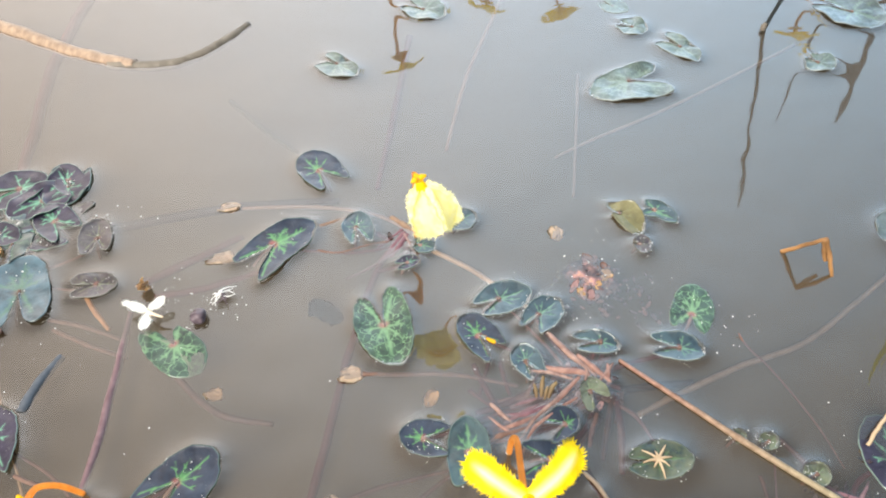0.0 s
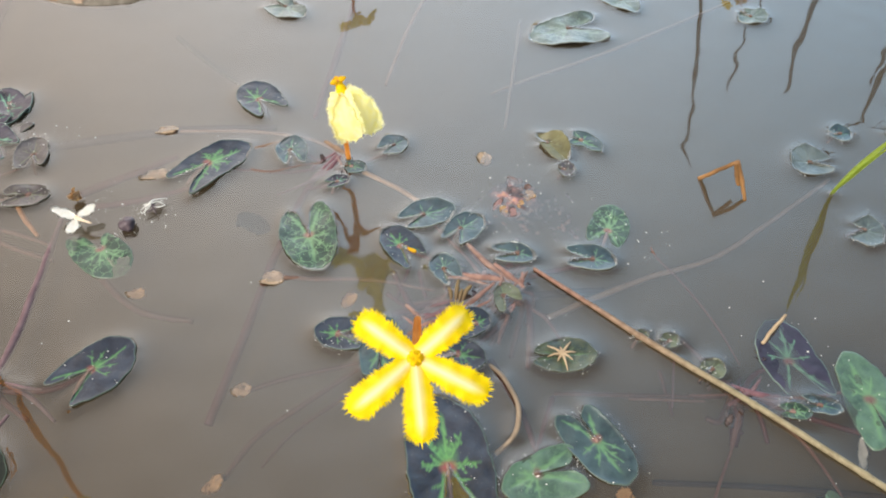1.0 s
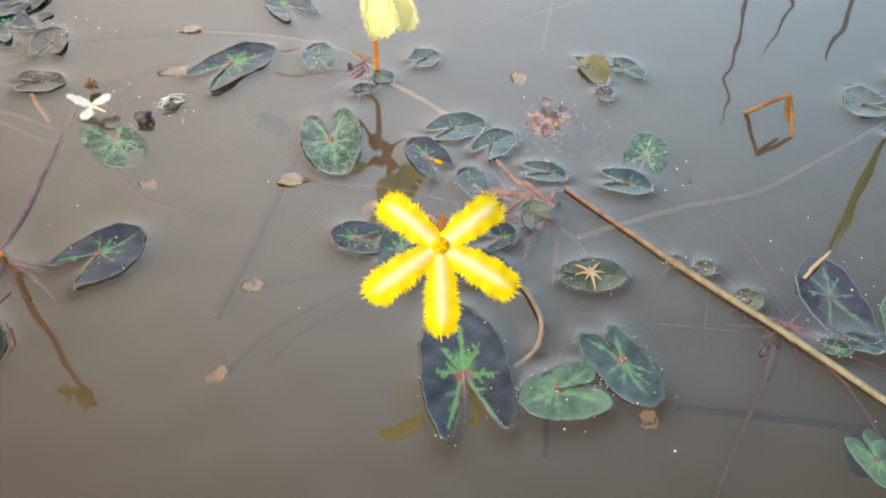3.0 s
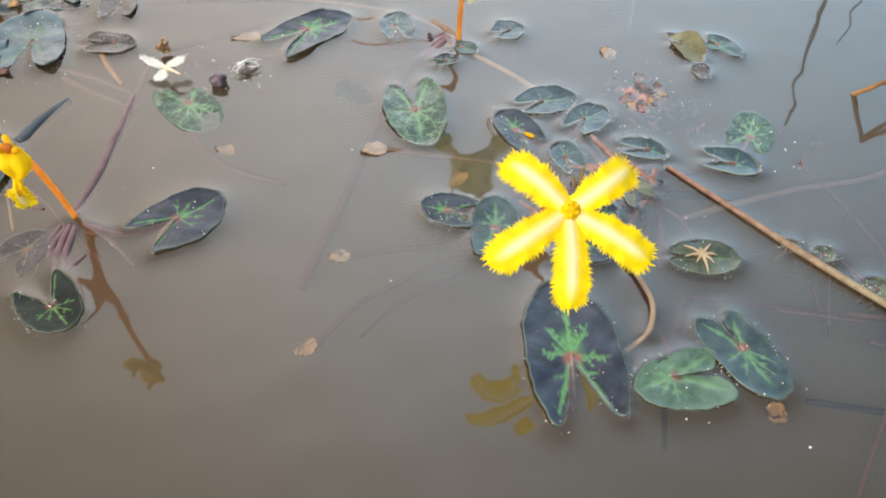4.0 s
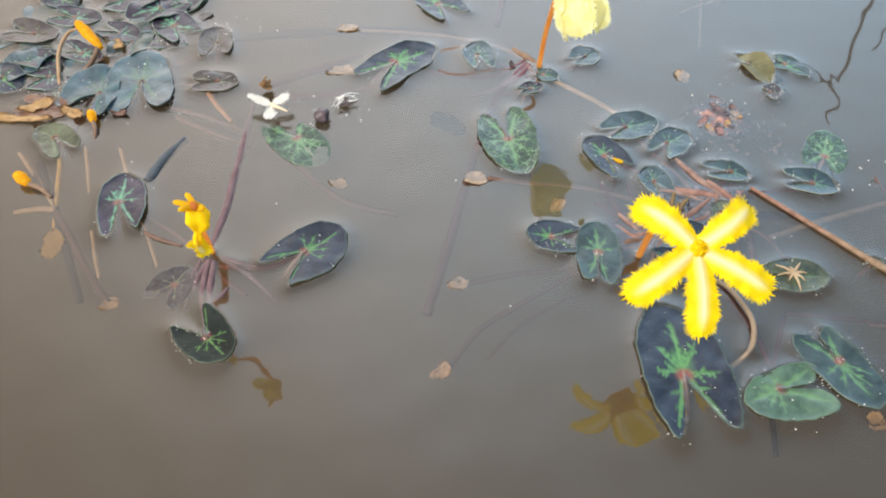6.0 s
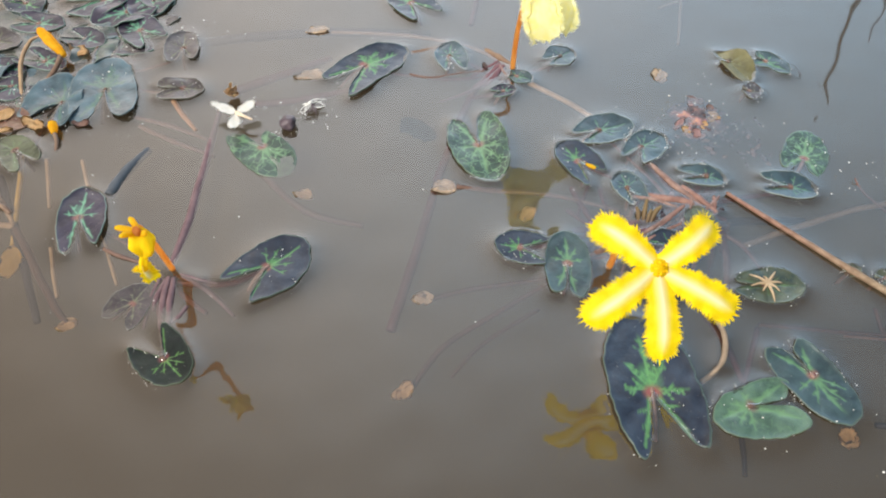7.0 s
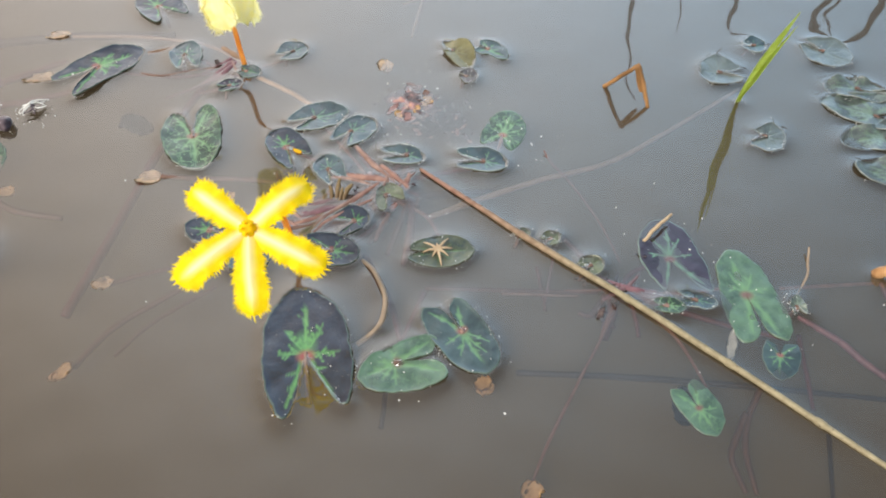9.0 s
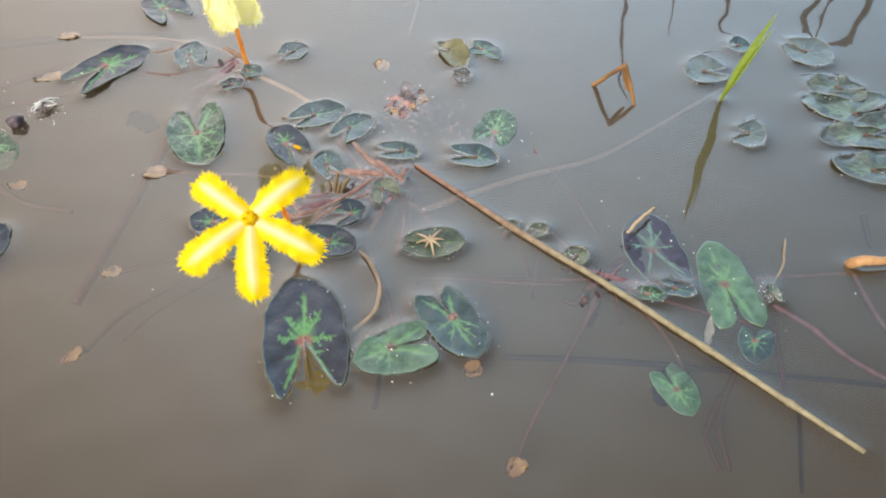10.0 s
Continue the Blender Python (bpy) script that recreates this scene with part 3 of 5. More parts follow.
def stem(kind, wide, *pts):
    """A stem of that width, through points, all in millimetres."""
    words, cat = STEM_WORDS[kind]
    name = {"runner": "runner", "stick": "stick", "stalk": "dead_stalk", "leaf stalk": "leaf_stalk", "shoot": "shoot"}.get(cat, "stem")
    pts = [(p[0], p[1], p[2] if p[2] > -0.2 else (p[2] * 0.35 - 0.85 - 0.5 * wide if "deep" in kind else p[2] * 0.4 - 0.52)) for p in pts]
    if kind == "amber":
        pts = [(p[0], p[1], p[2] - 0.95 - 0.5 * wide if p[2] < 1 else p[2]) for p in pts]
    if kind in ("tan", "brown", "orange"):
        pts = [(p[0], p[1], min(p[2], 0.6) - 0.5 - 0.27 * wide) for p in pts]
    if kind == "crimson":
        pts = [(p[0], p[1], p[2] - 0.25 - 0.25 * wide) for p in pts]
    if kind in ("rose", "pink"):  # wet stalks lie awash
        pts = [(p[0], p[1], p[2] * 0.7 - 0.35 - 0.2 * wide) for p in pts]
    if kind == "purple":
        pts = [(p[0], p[1], p[2] - 0.3 - 0.24 * wide) for p in pts]
    n = len(pts)
    o = Vector(pts[0])
    ob = new(name)
    bm = bmesh.new()
    r = wide / 2 * MM
    soft = kind in ("rose", "pink", "purple", "crimson", "shoot", "pink_deep")
    r *= 0.8 if soft else 1.2 if kind in ("purple_deep", "brown_deep", "dark_deep") else 1.0
    tube(bm, [(Vector(p) - o) * MM for p in pts], [r * (1.0 - 0.25 * i / (n - 1)) * ((0.6 if soft else 0.55 if pts[i][2] > 0.3 else 0.85) if i in (0, n - 1) else 1.0) for i in range(n)], 10, 0.28 if soft else 0.3)
    if kind in ("main_runner", "tan", "brown"):
        # swollen nodes
        for i in range(1, n - 1):
            c = (Vector(pts[i]) - o) * MM
            d = (Vector(pts[i + 1]) - Vector(pts[i - 1])).normalized() * r
            tube(bm, [c - d * 1.4, c, c + d * 1.4], [r * 0.9, r * 1.1, r * 0.9], 8, 0.1)
    me = bpy.data.meshes.new(name)
    bm.to_mesh(me), bm.free()
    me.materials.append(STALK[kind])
    me.polygons.foreach_set("use_smooth", [True] * len(me.polygons))
    bpy.data.objects.remove(ob)
    ob = new(name, me)
    ob.location = o * MM
    tagged(ob, words, cat)
    if max(p[2] for p in pts) > -0.6 and wide > 1.4:
        for p, q in zip(pts, pts[1:]):
            if p[2] > -0.8 and q[2] > -0.8:
                m = max(2, int(math.dist(p, q) / 1.2))
                d = (Vector(q) - Vector(p)).normalized()
                side = Vector((-d.y, d.x, 0)) * wide * 0.42
                for sgn in (1, -1):
                    MENISCUS.append(([tuple((Vector(p).lerp(Vector(q), k / m) + side * sgn)[:2]) for k in range(m + 1)], 0.7))
    return ob


def petal_mesh(length, width, curl, seed, fringe=1.0):
    """One fringed petal along +x from the flower's heart, in millimetres: curl bends it back in degrees."""
    r2 = random.Random(seed)
    bm = bmesh.new()
    nv, nu = 26, 13

    def where(u, v):
        # v along, u across (-1 to 1): narrow claw, parallel sides, round end
        w = width / 2 * (0.72 + 0.28 * min(1.0, max(0.0, (v - 0.06) / 0.55)) ** 0.9) * (1.0 if v < 0.80 else math.sqrt(max(0.0, 1 - ((v - 0.80) / 0.2005) ** 2)))
        w *= 1 + 0.05 * math.sin(v * 21 + seed + 2 * u)
        ang = radians(curl) * v * v
        along = length * (v - 0.16 * (radians(curl) ** 2) * v ** 3)
        z = -length * v * math.sin(ang) * 0.75 + length * 0.12 * math.sin(min(v, 0.6) * math.pi / 1.2)
        # raised middle, margins rolled down and rippled
        z += 0.10 * width * (1 - abs(u)) ** 2 - 0.07 * width * u * u + 0.42 * math.sin(v * 23 + seed * 3 + (1.6 if u > 0 else 0)) * u * u * min(1.0, v * 3)
        return Vector((along, u * w, z)) * MM

    # strength of the pale midline and of the glare painted over it
    midline_glare = bm.verts.layers.float.new("mid")
    grid = [[bm.verts.new(where(-1 + 2 * j / (nu - 1), i / (nv - 1))) for j in range(nu)] for i in range(nv)]
    for i, row in enumerate(grid):
        for j, v in enumerate(row):
            at, across = i / (nv - 1), abs(-1 + 2 * j / (nu - 1))
            v[midline_glare] = max(0.0, 1 - across / (0.74 - 0.34 * at)) ** 1.2 * min(1.0, max(0.0, (0.94 - at) / 0.2))
    for i in range(nv - 1):
        for j in range(nu - 1):
            bm.faces.new((grid[i][j], grid[i + 1][j], grid[i + 1][j + 1], grid[i][j + 1]))
    hem = bmesh.new()
    # fringe: flat tapering curled hairs, close together, along both margins and round the end
    fine = [where(-1, 0.10 + 0.90 * k / 90) for k in range(91)] + [where(1, 1.0 - 0.90 * k / 90) for k in range(1, 91)]
    walked, due = 0.0, 0.0
    for n, (a, b) in enumerate(zip(fine, fine[1:])):
        walked += (b - a).length
        if walked < due:
            continue
        due = walked + r2.uniform(0.24, 0.40) * MM
        d = (b - a).normalized()
        out = Vector((d.y, -d.x, 0))
        if out.length < 0.1:
            continue
        out = (out.normalized() + Vector((r2.uniform(0.1, 0.55), r2.uniform(-0.25, 0.25), r2.uniform(-0.55, 0.15)))).normalized()
        ln = r2.uniform(0.7, 1.5) * fringe * MM * min(1.0, 0.45 + n / 40, 0.45 + (180 - n) / 40)
        droop = Vector((r2.uniform(-0.1, 0.3), 0, r2.uniform(-0.6, 0.1))) * ln * 0.6
        half = d * r2.uniform(0.17, 0.26) * MM
        base = a - out * 0.25 * MM
        v = [hem.verts.new(p) for p in (base - half, base + half, base + out * ln * 0.55 - half * 0.75, base + out * ln * 0.55 + half * 0.75, base + out * ln + droop)]
        hem.faces.new((v[0], v[1], v[3], v[2])), hem.faces.new((v[2], v[3], v[4]))
    return bm, hem


def facing(at, axis, spin=0.0):
    """A pose at a place in millimetres whose z looks along axis."""
    q = Vector(axis).normalized().to_track_quat("Z", "Y").to_matrix().to_4x4()
    return Matrix.Translation(Vector(at) * MM) @ q @ pose(0, 0, 0, 0, 0, spin)


def flower(at, axis, spin, petals, base, bow, label, sepals=5, stalk_wide=1.7, opened=0.0, group="yellow flowers", fringe=1.0, skin=None, neck=8, sepal_long=1.0):
    """A fringed yellow flower. petals: angle, length, width, curl of each. opened tips them up (plus) towards the axis."""
    e = new("flower")
    e.empty_display_size = 0.003
    e.matrix_world = facing(at, axis, spin)
    tagged(e, label, "flower", group)
    inv = e.matrix_world.inverted()
    for i, (ang, length, width, curl) in enumerate(petals):
        bm, hem = petal_mesh(length, width, curl, 11 + i * 7, fringe)
        m = pose(0, 0, 0, 0, 0, ang) @ pose(1.2 * MM, 0, 0, 0, -opened, 0)
        bm.transform(m), hem.transform(m)
        petal = part("petal", bm, skin or YELLOW, e)
        part("fringe", hem, skin or YELLOW, petal, "fine curled hairs along the margin")
    # heart: a shallow cup with five anthers round a style
    bm = bmesh.new()
    tube(bm, [(0, 0, -3.0 * MM), (0, 0, -1.0 * MM), (0, 0, 0.8 * MM)], [0.9 * MM, 1.5 * MM, 2.0 * MM], 14)
    part("tube", bm, YELLOW, e)
    for i in range(5):
        a = (i + 0.5) * math.tau / 5
        bm = bmesh.new()
        tube(bm, [(1.1 * MM * math.cos(a), 1.1 * MM * math.sin(a), 0.6 * MM), (1.4 * MM * math.cos(a), 1.4 * MM * math.sin(a), 2.0 * MM), (0.9 * MM * math.cos(a), 0.9 * MM * math.sin(a), 3.0 * MM)], [0.2 * MM, 0.34 * MM, 0.18 * MM], 6)
        part("anther", bm, YELLOW, e)
    for i in range(sepals):
        a = radians(i * 360 / sepals + 36)
        bm = bmesh.new()
        d = Vector((math.cos(a), math.sin(a), 0))
        tube(bm, [Vector((0, 0, -3.2 * MM)), d * 2.4 * sepal_long * MM + Vector((0, 0, -3.4 * MM)), d * 4.8 * sepal_long * MM + Vector((0, 0, (-1.8 if opened < 20 else -3.6) * MM))], [0.6 * MM, 1.0 * MM, 0.25 * MM], 6)
        part("sepal", bm, SEPAL, e, "narrow yellow-orange sepal")
    bm = bmesh.new()
    pts = [inv @ (Vector(p) * MM) for p in (base, *bow)] + [Vector((0, 0, -neck * MM)), Vector((0, 0, -2.0 * MM))]
    w = stalk_wide / 2 * MM
    tube(bm, pts, [w * 1.1] + [w] * (len(pts) - 2) + [w * 1.2], 10, 0.1)
    part("flower_stalk", bm, STALK["orange_arc"], e, "smooth orange-tan stalk rising from the water")
    MENISCUS.append(([(base[0] + w / MM * math.cos(a * 0.7), base[1] + w / MM * math.sin(a * 0.7)) for a in range(9)], 0.6))
    return e


def bud(at, tip, base, label, wide=3.0):
    """A closed orange bud from at to tip, on a stalk from base."""
    e = thing("flower_bud", at, label, "flower bud", "buds")
    o, d = Vector(at), (Vector(tip) - Vector(at)) * MM
    bm = bmesh.new()
    w = wide / 2 * MM
    tube(bm, [Vector((0, 0, 0)), d * 0.25, d * 0.6, d * 0.9, d], [w * 0.45, w * 0.8, w, w * 0.75, w * 0.25], 12, 0.15)
    part("closed_petals", bm, ORANGE, e, "tightly folded orange-yellow petals")
    bm = bmesh.new()
    b = (Vector(base) - o) * MM
    tube(bm, [b, b * 0.5 + Vector((0.6, 0.3, 0.5)) * MM, Vector((0, 0, 0)) + d * 0.1], [w * 0.42] * 3, 8)
    part("stalk", bm, STALK["tan"], e)
    return e


def flake(r3, length, wide, crumple):
    """A crumpled scrap of dead leaf, some millimetres long."""
    bm = bmesh.new()
    n, m = 9, 6
    s = r3.random() * 90
    g = []
    for i in range(n):
        row = []
        for j in range(m):
            u, v = i / (n - 1) * 2 - 1, j / (m - 1) * 2 - 1
            f = math.sqrt(max(0.05, 1 - u * u)) * (1 + 0.7 * noise.noise((u * 3, s, v * 2)))
            z = crumple * (noise.noise((u * 1.8, v * 1.8, s)) + 0.4 * u * u)
            row.append(bm.verts.new(Vector((u * length / 2, v * wide / 2 * f, z)) * MM))
        g.append(row)
    for i in range(n - 1):
        for j in range(m - 1):
            bm.faces.new((g[i][j], g[i + 1][j], g[i + 1][j + 1], g[i][j + 1]))
    bmesh.ops.solidify(bm, geom=bm.faces[:], thickness=0.15 * MM)
    return bm


def pod(at, toward, length, wide, label="papery tan seed pod at the end of its stem", skin=None):
    """A shrivelled papery seed pod: a thin neck and crumpled husks round a dark mouth."""
    e = thing("seed_pod", at, label, "seed pod", "seed pods")
    a = math.degrees(math.atan2(toward[1], toward[0]))
    r7 = random.Random(int(at[0] * 13 + at[1]))
    for n in range(3):
        bm = flake(r7, length * r7.uniform(0.8, 1.15), wide * r7.uniform(0.7, 1.0), 0.7)
        bm.transform(pose(0, 0, 0, 0, 0, a) @ pose(length * 0.45 * MM, (n - 1) * wide * 0.22 * MM, (0.3 + 0.5 * n) * MM, (n - 1) * 14, r7.uniform(-7, 7), r7.uniform(-14, 14)))
        part("husk", bm, skin or CREAM, e)
    return e


# ---- floating leaves ----
blade_leaf("dark", (-69.2, 152.6), (13.3, 10.8), (-4.0, 7.0), (-13.6, -10.1), (6.6, -7.8), (-3.4, -18.7))
blade_leaf("dark", (-58.7, 192.6), (-8.6, 9.1), (3.3, 9.3), (13.2, -5.5), (-6.4, -4.6), (5.0, -12.6))
blade_leaf("grey", (-39.5, 161.0), (-0.4, 7.7), (-5.6, -0.5), (0.3, -9.1), (6.8, -0.6), (6.2, -8.0))
blade_leaf("purple", (-164.1, 188.0), (-6.9, 8.3), (2.9, 6.4), (11.4, -7.4), (-6.5, -0.6), (5.8, -9.9))
blade_leaf("purple", (-160.4, 165.0), (-8.1, 5.6), (1.5, 8.0), (12.0, -3.4), (-6.5, -3.5), (7.0, -11.8))
blade_leaf("brown", (-139.5, 156.0), (-2.7, 9.5), (-7.3, 1.5), (-1.9, -9.3), (4.6, 3.5), (6.2, -7.4))
blade_leaf("blue", (-159.4, 130.6), (-2.7, 15.8), (8.5, 6.2), (12.3, -15.7), (-12.5, 3.3), (-1.0, -19.0))
blade_leaf("brown", (-131.4, 133.4), (7.5, 0.2), (-2.3, 5.2), (-10.1, 0.0), (2.7, -5.8), (-8.9, -4.3), crumple=0.6)
blade_leaf("green", (-95.7, 107.8), (10.7, -11.2), (-4.7, -7.6), (-12.9, 6.3), (10.5, 0.0), (-1.8, 7.7), sunk=1, crumple=0.5)
blade_leaf("dark", (-81.3, 61.2), (9.0, 9.7), (-3.4, 7.7), (-12.0, -6.2), (9.6, -5.1), (-2.2, -13.0))
blade_leaf("black", (-100.5, 29.3), (7.5, -5.1), (-2.6, -6.4), (-10.7, 2.4), (5.9, 2.9), (-4.8, 10.1))
blade_leaf("brown", (-115.6, 45.5), (2.5, 6.4), (-6.6, 2.0), (-6.9, -5.7), (4.8, -1.0), (1.2, -8.5), sunk=1)
blade_leaf("purple", (-143.9, 73.5), (-2.8, 11.6), (-6.0, -0.8), (3.1, -14.1), (8.6, 1.1), (9.8, -11.0))
blade_leaf("green", (-25.0, 115.2), (5.8, -15.1), (-9.4, -3.0), (-8.6, 12.3), (9.6, 0.5), (-0.5, 16.5), crumple=0.5)
blade_leaf("dark", (6.7, 111.9), (-5.3, 8.0), (4.4, 4.7), (8.9, -4.0), (-5.9, -1.3), (4.5, -10.4))
blade_leaf("grey", (14.7, 126.7), (10.6, 4.4), (-2.8, 6.2), (-9.5, -2.4), (6.7, -4.1), (-6.0, -7.1))
blade_leaf("grey", (28.0, 120.3), (6.9, 6.4), (-2.2, 5.4), (-6.6, -5.1), (7.6, -1.2), (-0.6, -8.6))
blade_leaf("grey", (22.2, 102.1), (-2.1, 6.0), (3.9, 3.6), (5.7, -4.8), (-4.8, -0.6), (2.1, -7.2))
blade_leaf("grey", (47.6, 109.0), (5.9, -1.5), (-1.3, 4.6), (-9.4, 2.0), (-1.8, -4.3), (-8.2, -2.0))
blade_leaf("green", (79.5, 120.9), (3.0, 12.4), (7.9, 1.6), (1.9, -8.6), (-5.9, 4.0), (-7.3, -5.5), sunk=1)
blade_leaf("grey", (72.9, 106.9), (7.7, -1.5), (2.0, 5.4), (-9.3, 3.9), (0.8, -5.1), (-9.3, -1.1))
blade_leaf("dark", (-10.3, 75.1), (-7.1, 0.9), (-0.6, 5.9), (9.0, 3.1), (0.8, -5.8), (8.3, -4.7))
blade_leaf("teal", (3.8, 71.4), (-0.9, 11.0), (-6.4, 1.2), (-2.1, -11.5), (6.4, 1.3), (2.7, -12.1))
blade_leaf("dark", (33.2, 80.0), (4.1, 2.2), (-1.6, 5.6), (-7.6, 0.5), (2.4, -2.9), (-4.7, -5.8))
blade_leaf("dark", (27.7, 68.4), (8.1, -2.1), (2.1, 5.6), (-8.5, 4.6), (1.2, -5.9), (-8.9, -4.3))
blade_leaf("young", (41.9, 91.4), (-0.7, 4.4), (-3.2, -2.0), (0.2, -7.5), (4.0, 2.6), (5.5, -2.5))
blade_leaf("husk", (58.8, 68.7), (10.5, 0.6), (1.1, 6.2), (-8.5, 0.4), (0.1, -5.8), (-8.9, -1.9))
blade_leaf("dark", (24.8, 34.2), (-4.5, 21.0), (-10.9, -0.9), (-1.9, -18.9), (12.2, -0.2), (11.4, -14.9))
blade_leaf("fresh", (48.4, 31.7), (-9.2, -4.6), (-1.6, 4.8), (10.9, 6.6), (0.9, -8.2), (13.9, -1.9))
blade_leaf("teal", (66.0, 41.6), (6.6, -12.2), (-5.8, -6.1), (-10.4, 7.6), (9.3, -3.8), (-3.1, 10.2))
blade_leaf("purple", (126.5, 69.2), (-0.2, 15.0), (-8.8, 1.3), (-2.8, -11.8), (9.0, 1.8), (9.1, -12.1), sunk=2)
blade_leaf("fresh", (145.7, 57.0), (-0.7, 15.4), (-6.9, 3.3), (-1.7, -16.6), (8.2, 1.7), (6.1, -15.6), sunk=1)
blade_leaf("teal", (149.6, 36.9), (-1.8, -6.9), (-4.8, -0.7), (-1.9, 4.9), (4.9, -1.3), (5.2, 3.8), sunk=1)
blade_leaf("fresh", (125.1, 21.2), (2.4, -6.9), (-3.7, -2.5), (-5.7, 5.6), (5.6, 0.2), (-0.5, 8.3), sunk=1)
blade_leaf("cup", (169.4, 122.2), (5.7, -2.5), (3.7, 6.4), (-3.6, 3.2), (-2.0, -7.9), (-6.8, -4.0))
blade_leaf("cup", (160.9, 157.4), (-6.7, 0.1), (1.0, 9.8), (9.2, 2.1), (-2.8, -8.0), (8.6, -4.2))
blade_leaf("silver", (209.4, 149.4), (-10.8, 1.7), (2.8, 5.2), (10.4, -2.0), (-3.3, -6.8), (9.5, -6.0), crumple=0.9)
blade_leaf("silver", (210.5, 134.2), (-16.7, 7.1), (-2.3, 11.5), (16.0, 6.9), (-8.5, -4.0), (8.5, -7.4), crumple=0.9)
blade_leaf("silver", (210.4, 122.7), (-16.3, -1.1), (-4.3, 4.9), (17.3, 8.4), (-8.1, -6.1), (12.1, -4.5), crumple=0.9)
blade_leaf("silver", (206.9, 105.1), (-13.5, 2.3), (-6.3, 6.6), (13.2, 4.5), (-8.0, -3.7), (8.9, -6.3), crumple=0.9)
blade_leaf("pale", (158.5, 52.5), (1.2, 3.6), (-1.8, 0.8), (-1.0, -2.6), (2.0, 0.6), (1.6, -2.8))
blade_leaf("pale", (77.4, 249.8), (-18.4, -9.2), (-5.9, 7.6), (14.9, 10.1), (-4.0, -15.3), (19.9, -6.0))
blade_leaf("pale", (106.7, 276.5), (6.4, -11.4), (4.2, 4.7), (-5.7, 11.9), (-5.3, -6.4), (-11.4, 4.2))
blade_leaf("pale", (-60.0, 267.3), (10.7, -9.4), (5.5, 2.6), (-6.9, 8.2), (-1.9, -10.9), (-10.9, -1.1))
blade_leaf("yellow", (61.9, 166.5), (6.9, -9.8), (5.7, 3.5), (-4.9, 5.4), (-1.0, -7.0), (-4.1, -1.7))
blade_leaf("teal", (75.5, 168.1), (6.9, -6.2), (3.3, 4.2), (-3.4, 5.1), (0.4, -3.8), (-5.5, -1.1))
blade_leaf("young", (-177.5, 98.5), (-7.3, 3.3), (2.0, 5.4), (10.0, -4.2), (-2.2, -4.8), (6.6, -9.0))
blade_leaf("purple", (-193.5, 128.2), (6.1, -3.1), (-2.3, 5.8), (-9.1, -0.2), (2.8, -7.5), (-5.3, -7.3))
leaf("grey", 1.4, 164.5, 36, 5.6, 7.2, 6.0, 10)
leaf("purple", -181.6, 183.1, 28, 11.5, 16.3, 11.2, 12)
leaf("grey", 179.3, 174.5, -3, 4.4, 5.0, 5.0, 10)
leaf("cup", 205.1, 171.7, -43, 10.7, 9.3, 10.1, 10)
leaf("brown", 67.2, 151.3, -10, 3.8, 3.2, 4.5, 6)
leaf("young", 103.1, 65.2, 33, 4.0, 4.3, 3.6, 20)
leaf("young", 83.6, 76.3, 37, 2.8, 2.5, 2.1, 20)
leaf("young", 92.3, 74.9, 32, 3.2, 3.2, 2.7, 20)
leaf("red", -186.6, 111.3, -6, 8.9, 10.6, 6.8, 6)
leaf("purple", -187.8, 143.1, -15, 9.1, 11.9, 4.9, 12)
leaf("purple", -200.5, 137.8, -3, 8.0, 10.1, 5.6, 12)
leaf("purple", -178.6, 157.3, -14, 8.9, 9.5, 6.0, 14)
leaf("brown", -211.7, 152.7, -9, 10.1, 12.8, 6.7, 10)
leaf("purple", -200.7, 165.1, -3, 10.5, 11.0, 6.4, 14)
leaf("teal", -13.9, 151.2, -17, 5.6, 3.8, 3.7, 16)
leaf("purple", -18.3, 143.1, 25, 4.5, 4.9, 3.2, 10)
leaf("pale", -19.6, 314.9, -33, 12.7, 13.1, 10.6, 12)
leaf("pale", 86.5, 294.5, -28, 7.4, 8.8, 8.1, 12)
leaf("pale", 167.5, 261.8, -55, 7.1, 6.8, 8.8, 12)
leaf("silver", 198.2, 304.5, -38, 16.4, 19.1, 16.4, 8)
leaf("pale", 79.6, 315.0, -38, 8.6, 8.2, 6.8, 12, 1)
leaf("green", 122.7, 51.7, -5, 4.9, 4.0, 2.5, 8)
leaf("grey", 131.2, 53.9, -14, 5.6, 5.7, 2.7, 6)

# ---- stems, runners and crowns ----
stem("main_runner", 2.01, (52.2, 101.8, 0.5), (83.5, 75.1, 0.8), (111.3, 53.0, 1), (134.9, 33.4, 0.8), (153.4, 17.7, 0.5), (168.1, 5.5, 0))
stem("tan", 1.65, (-86.4, 171.9, -0.2), (-56.5, 172.4, -0.3), (-30.3, 166.9, -0.4), (-13.8, 154.2, -0.3))
stem("amber", 2.2, (-9.9, 149.9, 0), (3.8, 141.8, -0.3), (12.9, 134.4, -0.6), (25.9, 123.3, -1.5))
stem("purple", 3.9, (-109.5, 57.6, 0), (-110.4, 76.0, -0.15), (-113.6, 104.7, -0.3), (-116.4, 125.8, -0.7))
stem("purple_deep", 2.6, (-43.7, 45.5, -4.5), (-40.3, 71.2, -3.6), (-35.7, 109.4, -3.2), (-29.1, 143.8, -2.8), (-18.6, 158.0, -1.7))
stem("brown", 1.64, (-30.6, 97.0, 0.5), (-20.0, 97.4, -1), (-1.7, 97.7, -2), (19.4, 93.4, -1))
stem("brown_deep", 1.30, (-34.1, 55.7, -1.7), (-22.3, 60.5, -2.8), (-11.0, 63.5, -2.2), (-0.6, 66.2, -1.2))
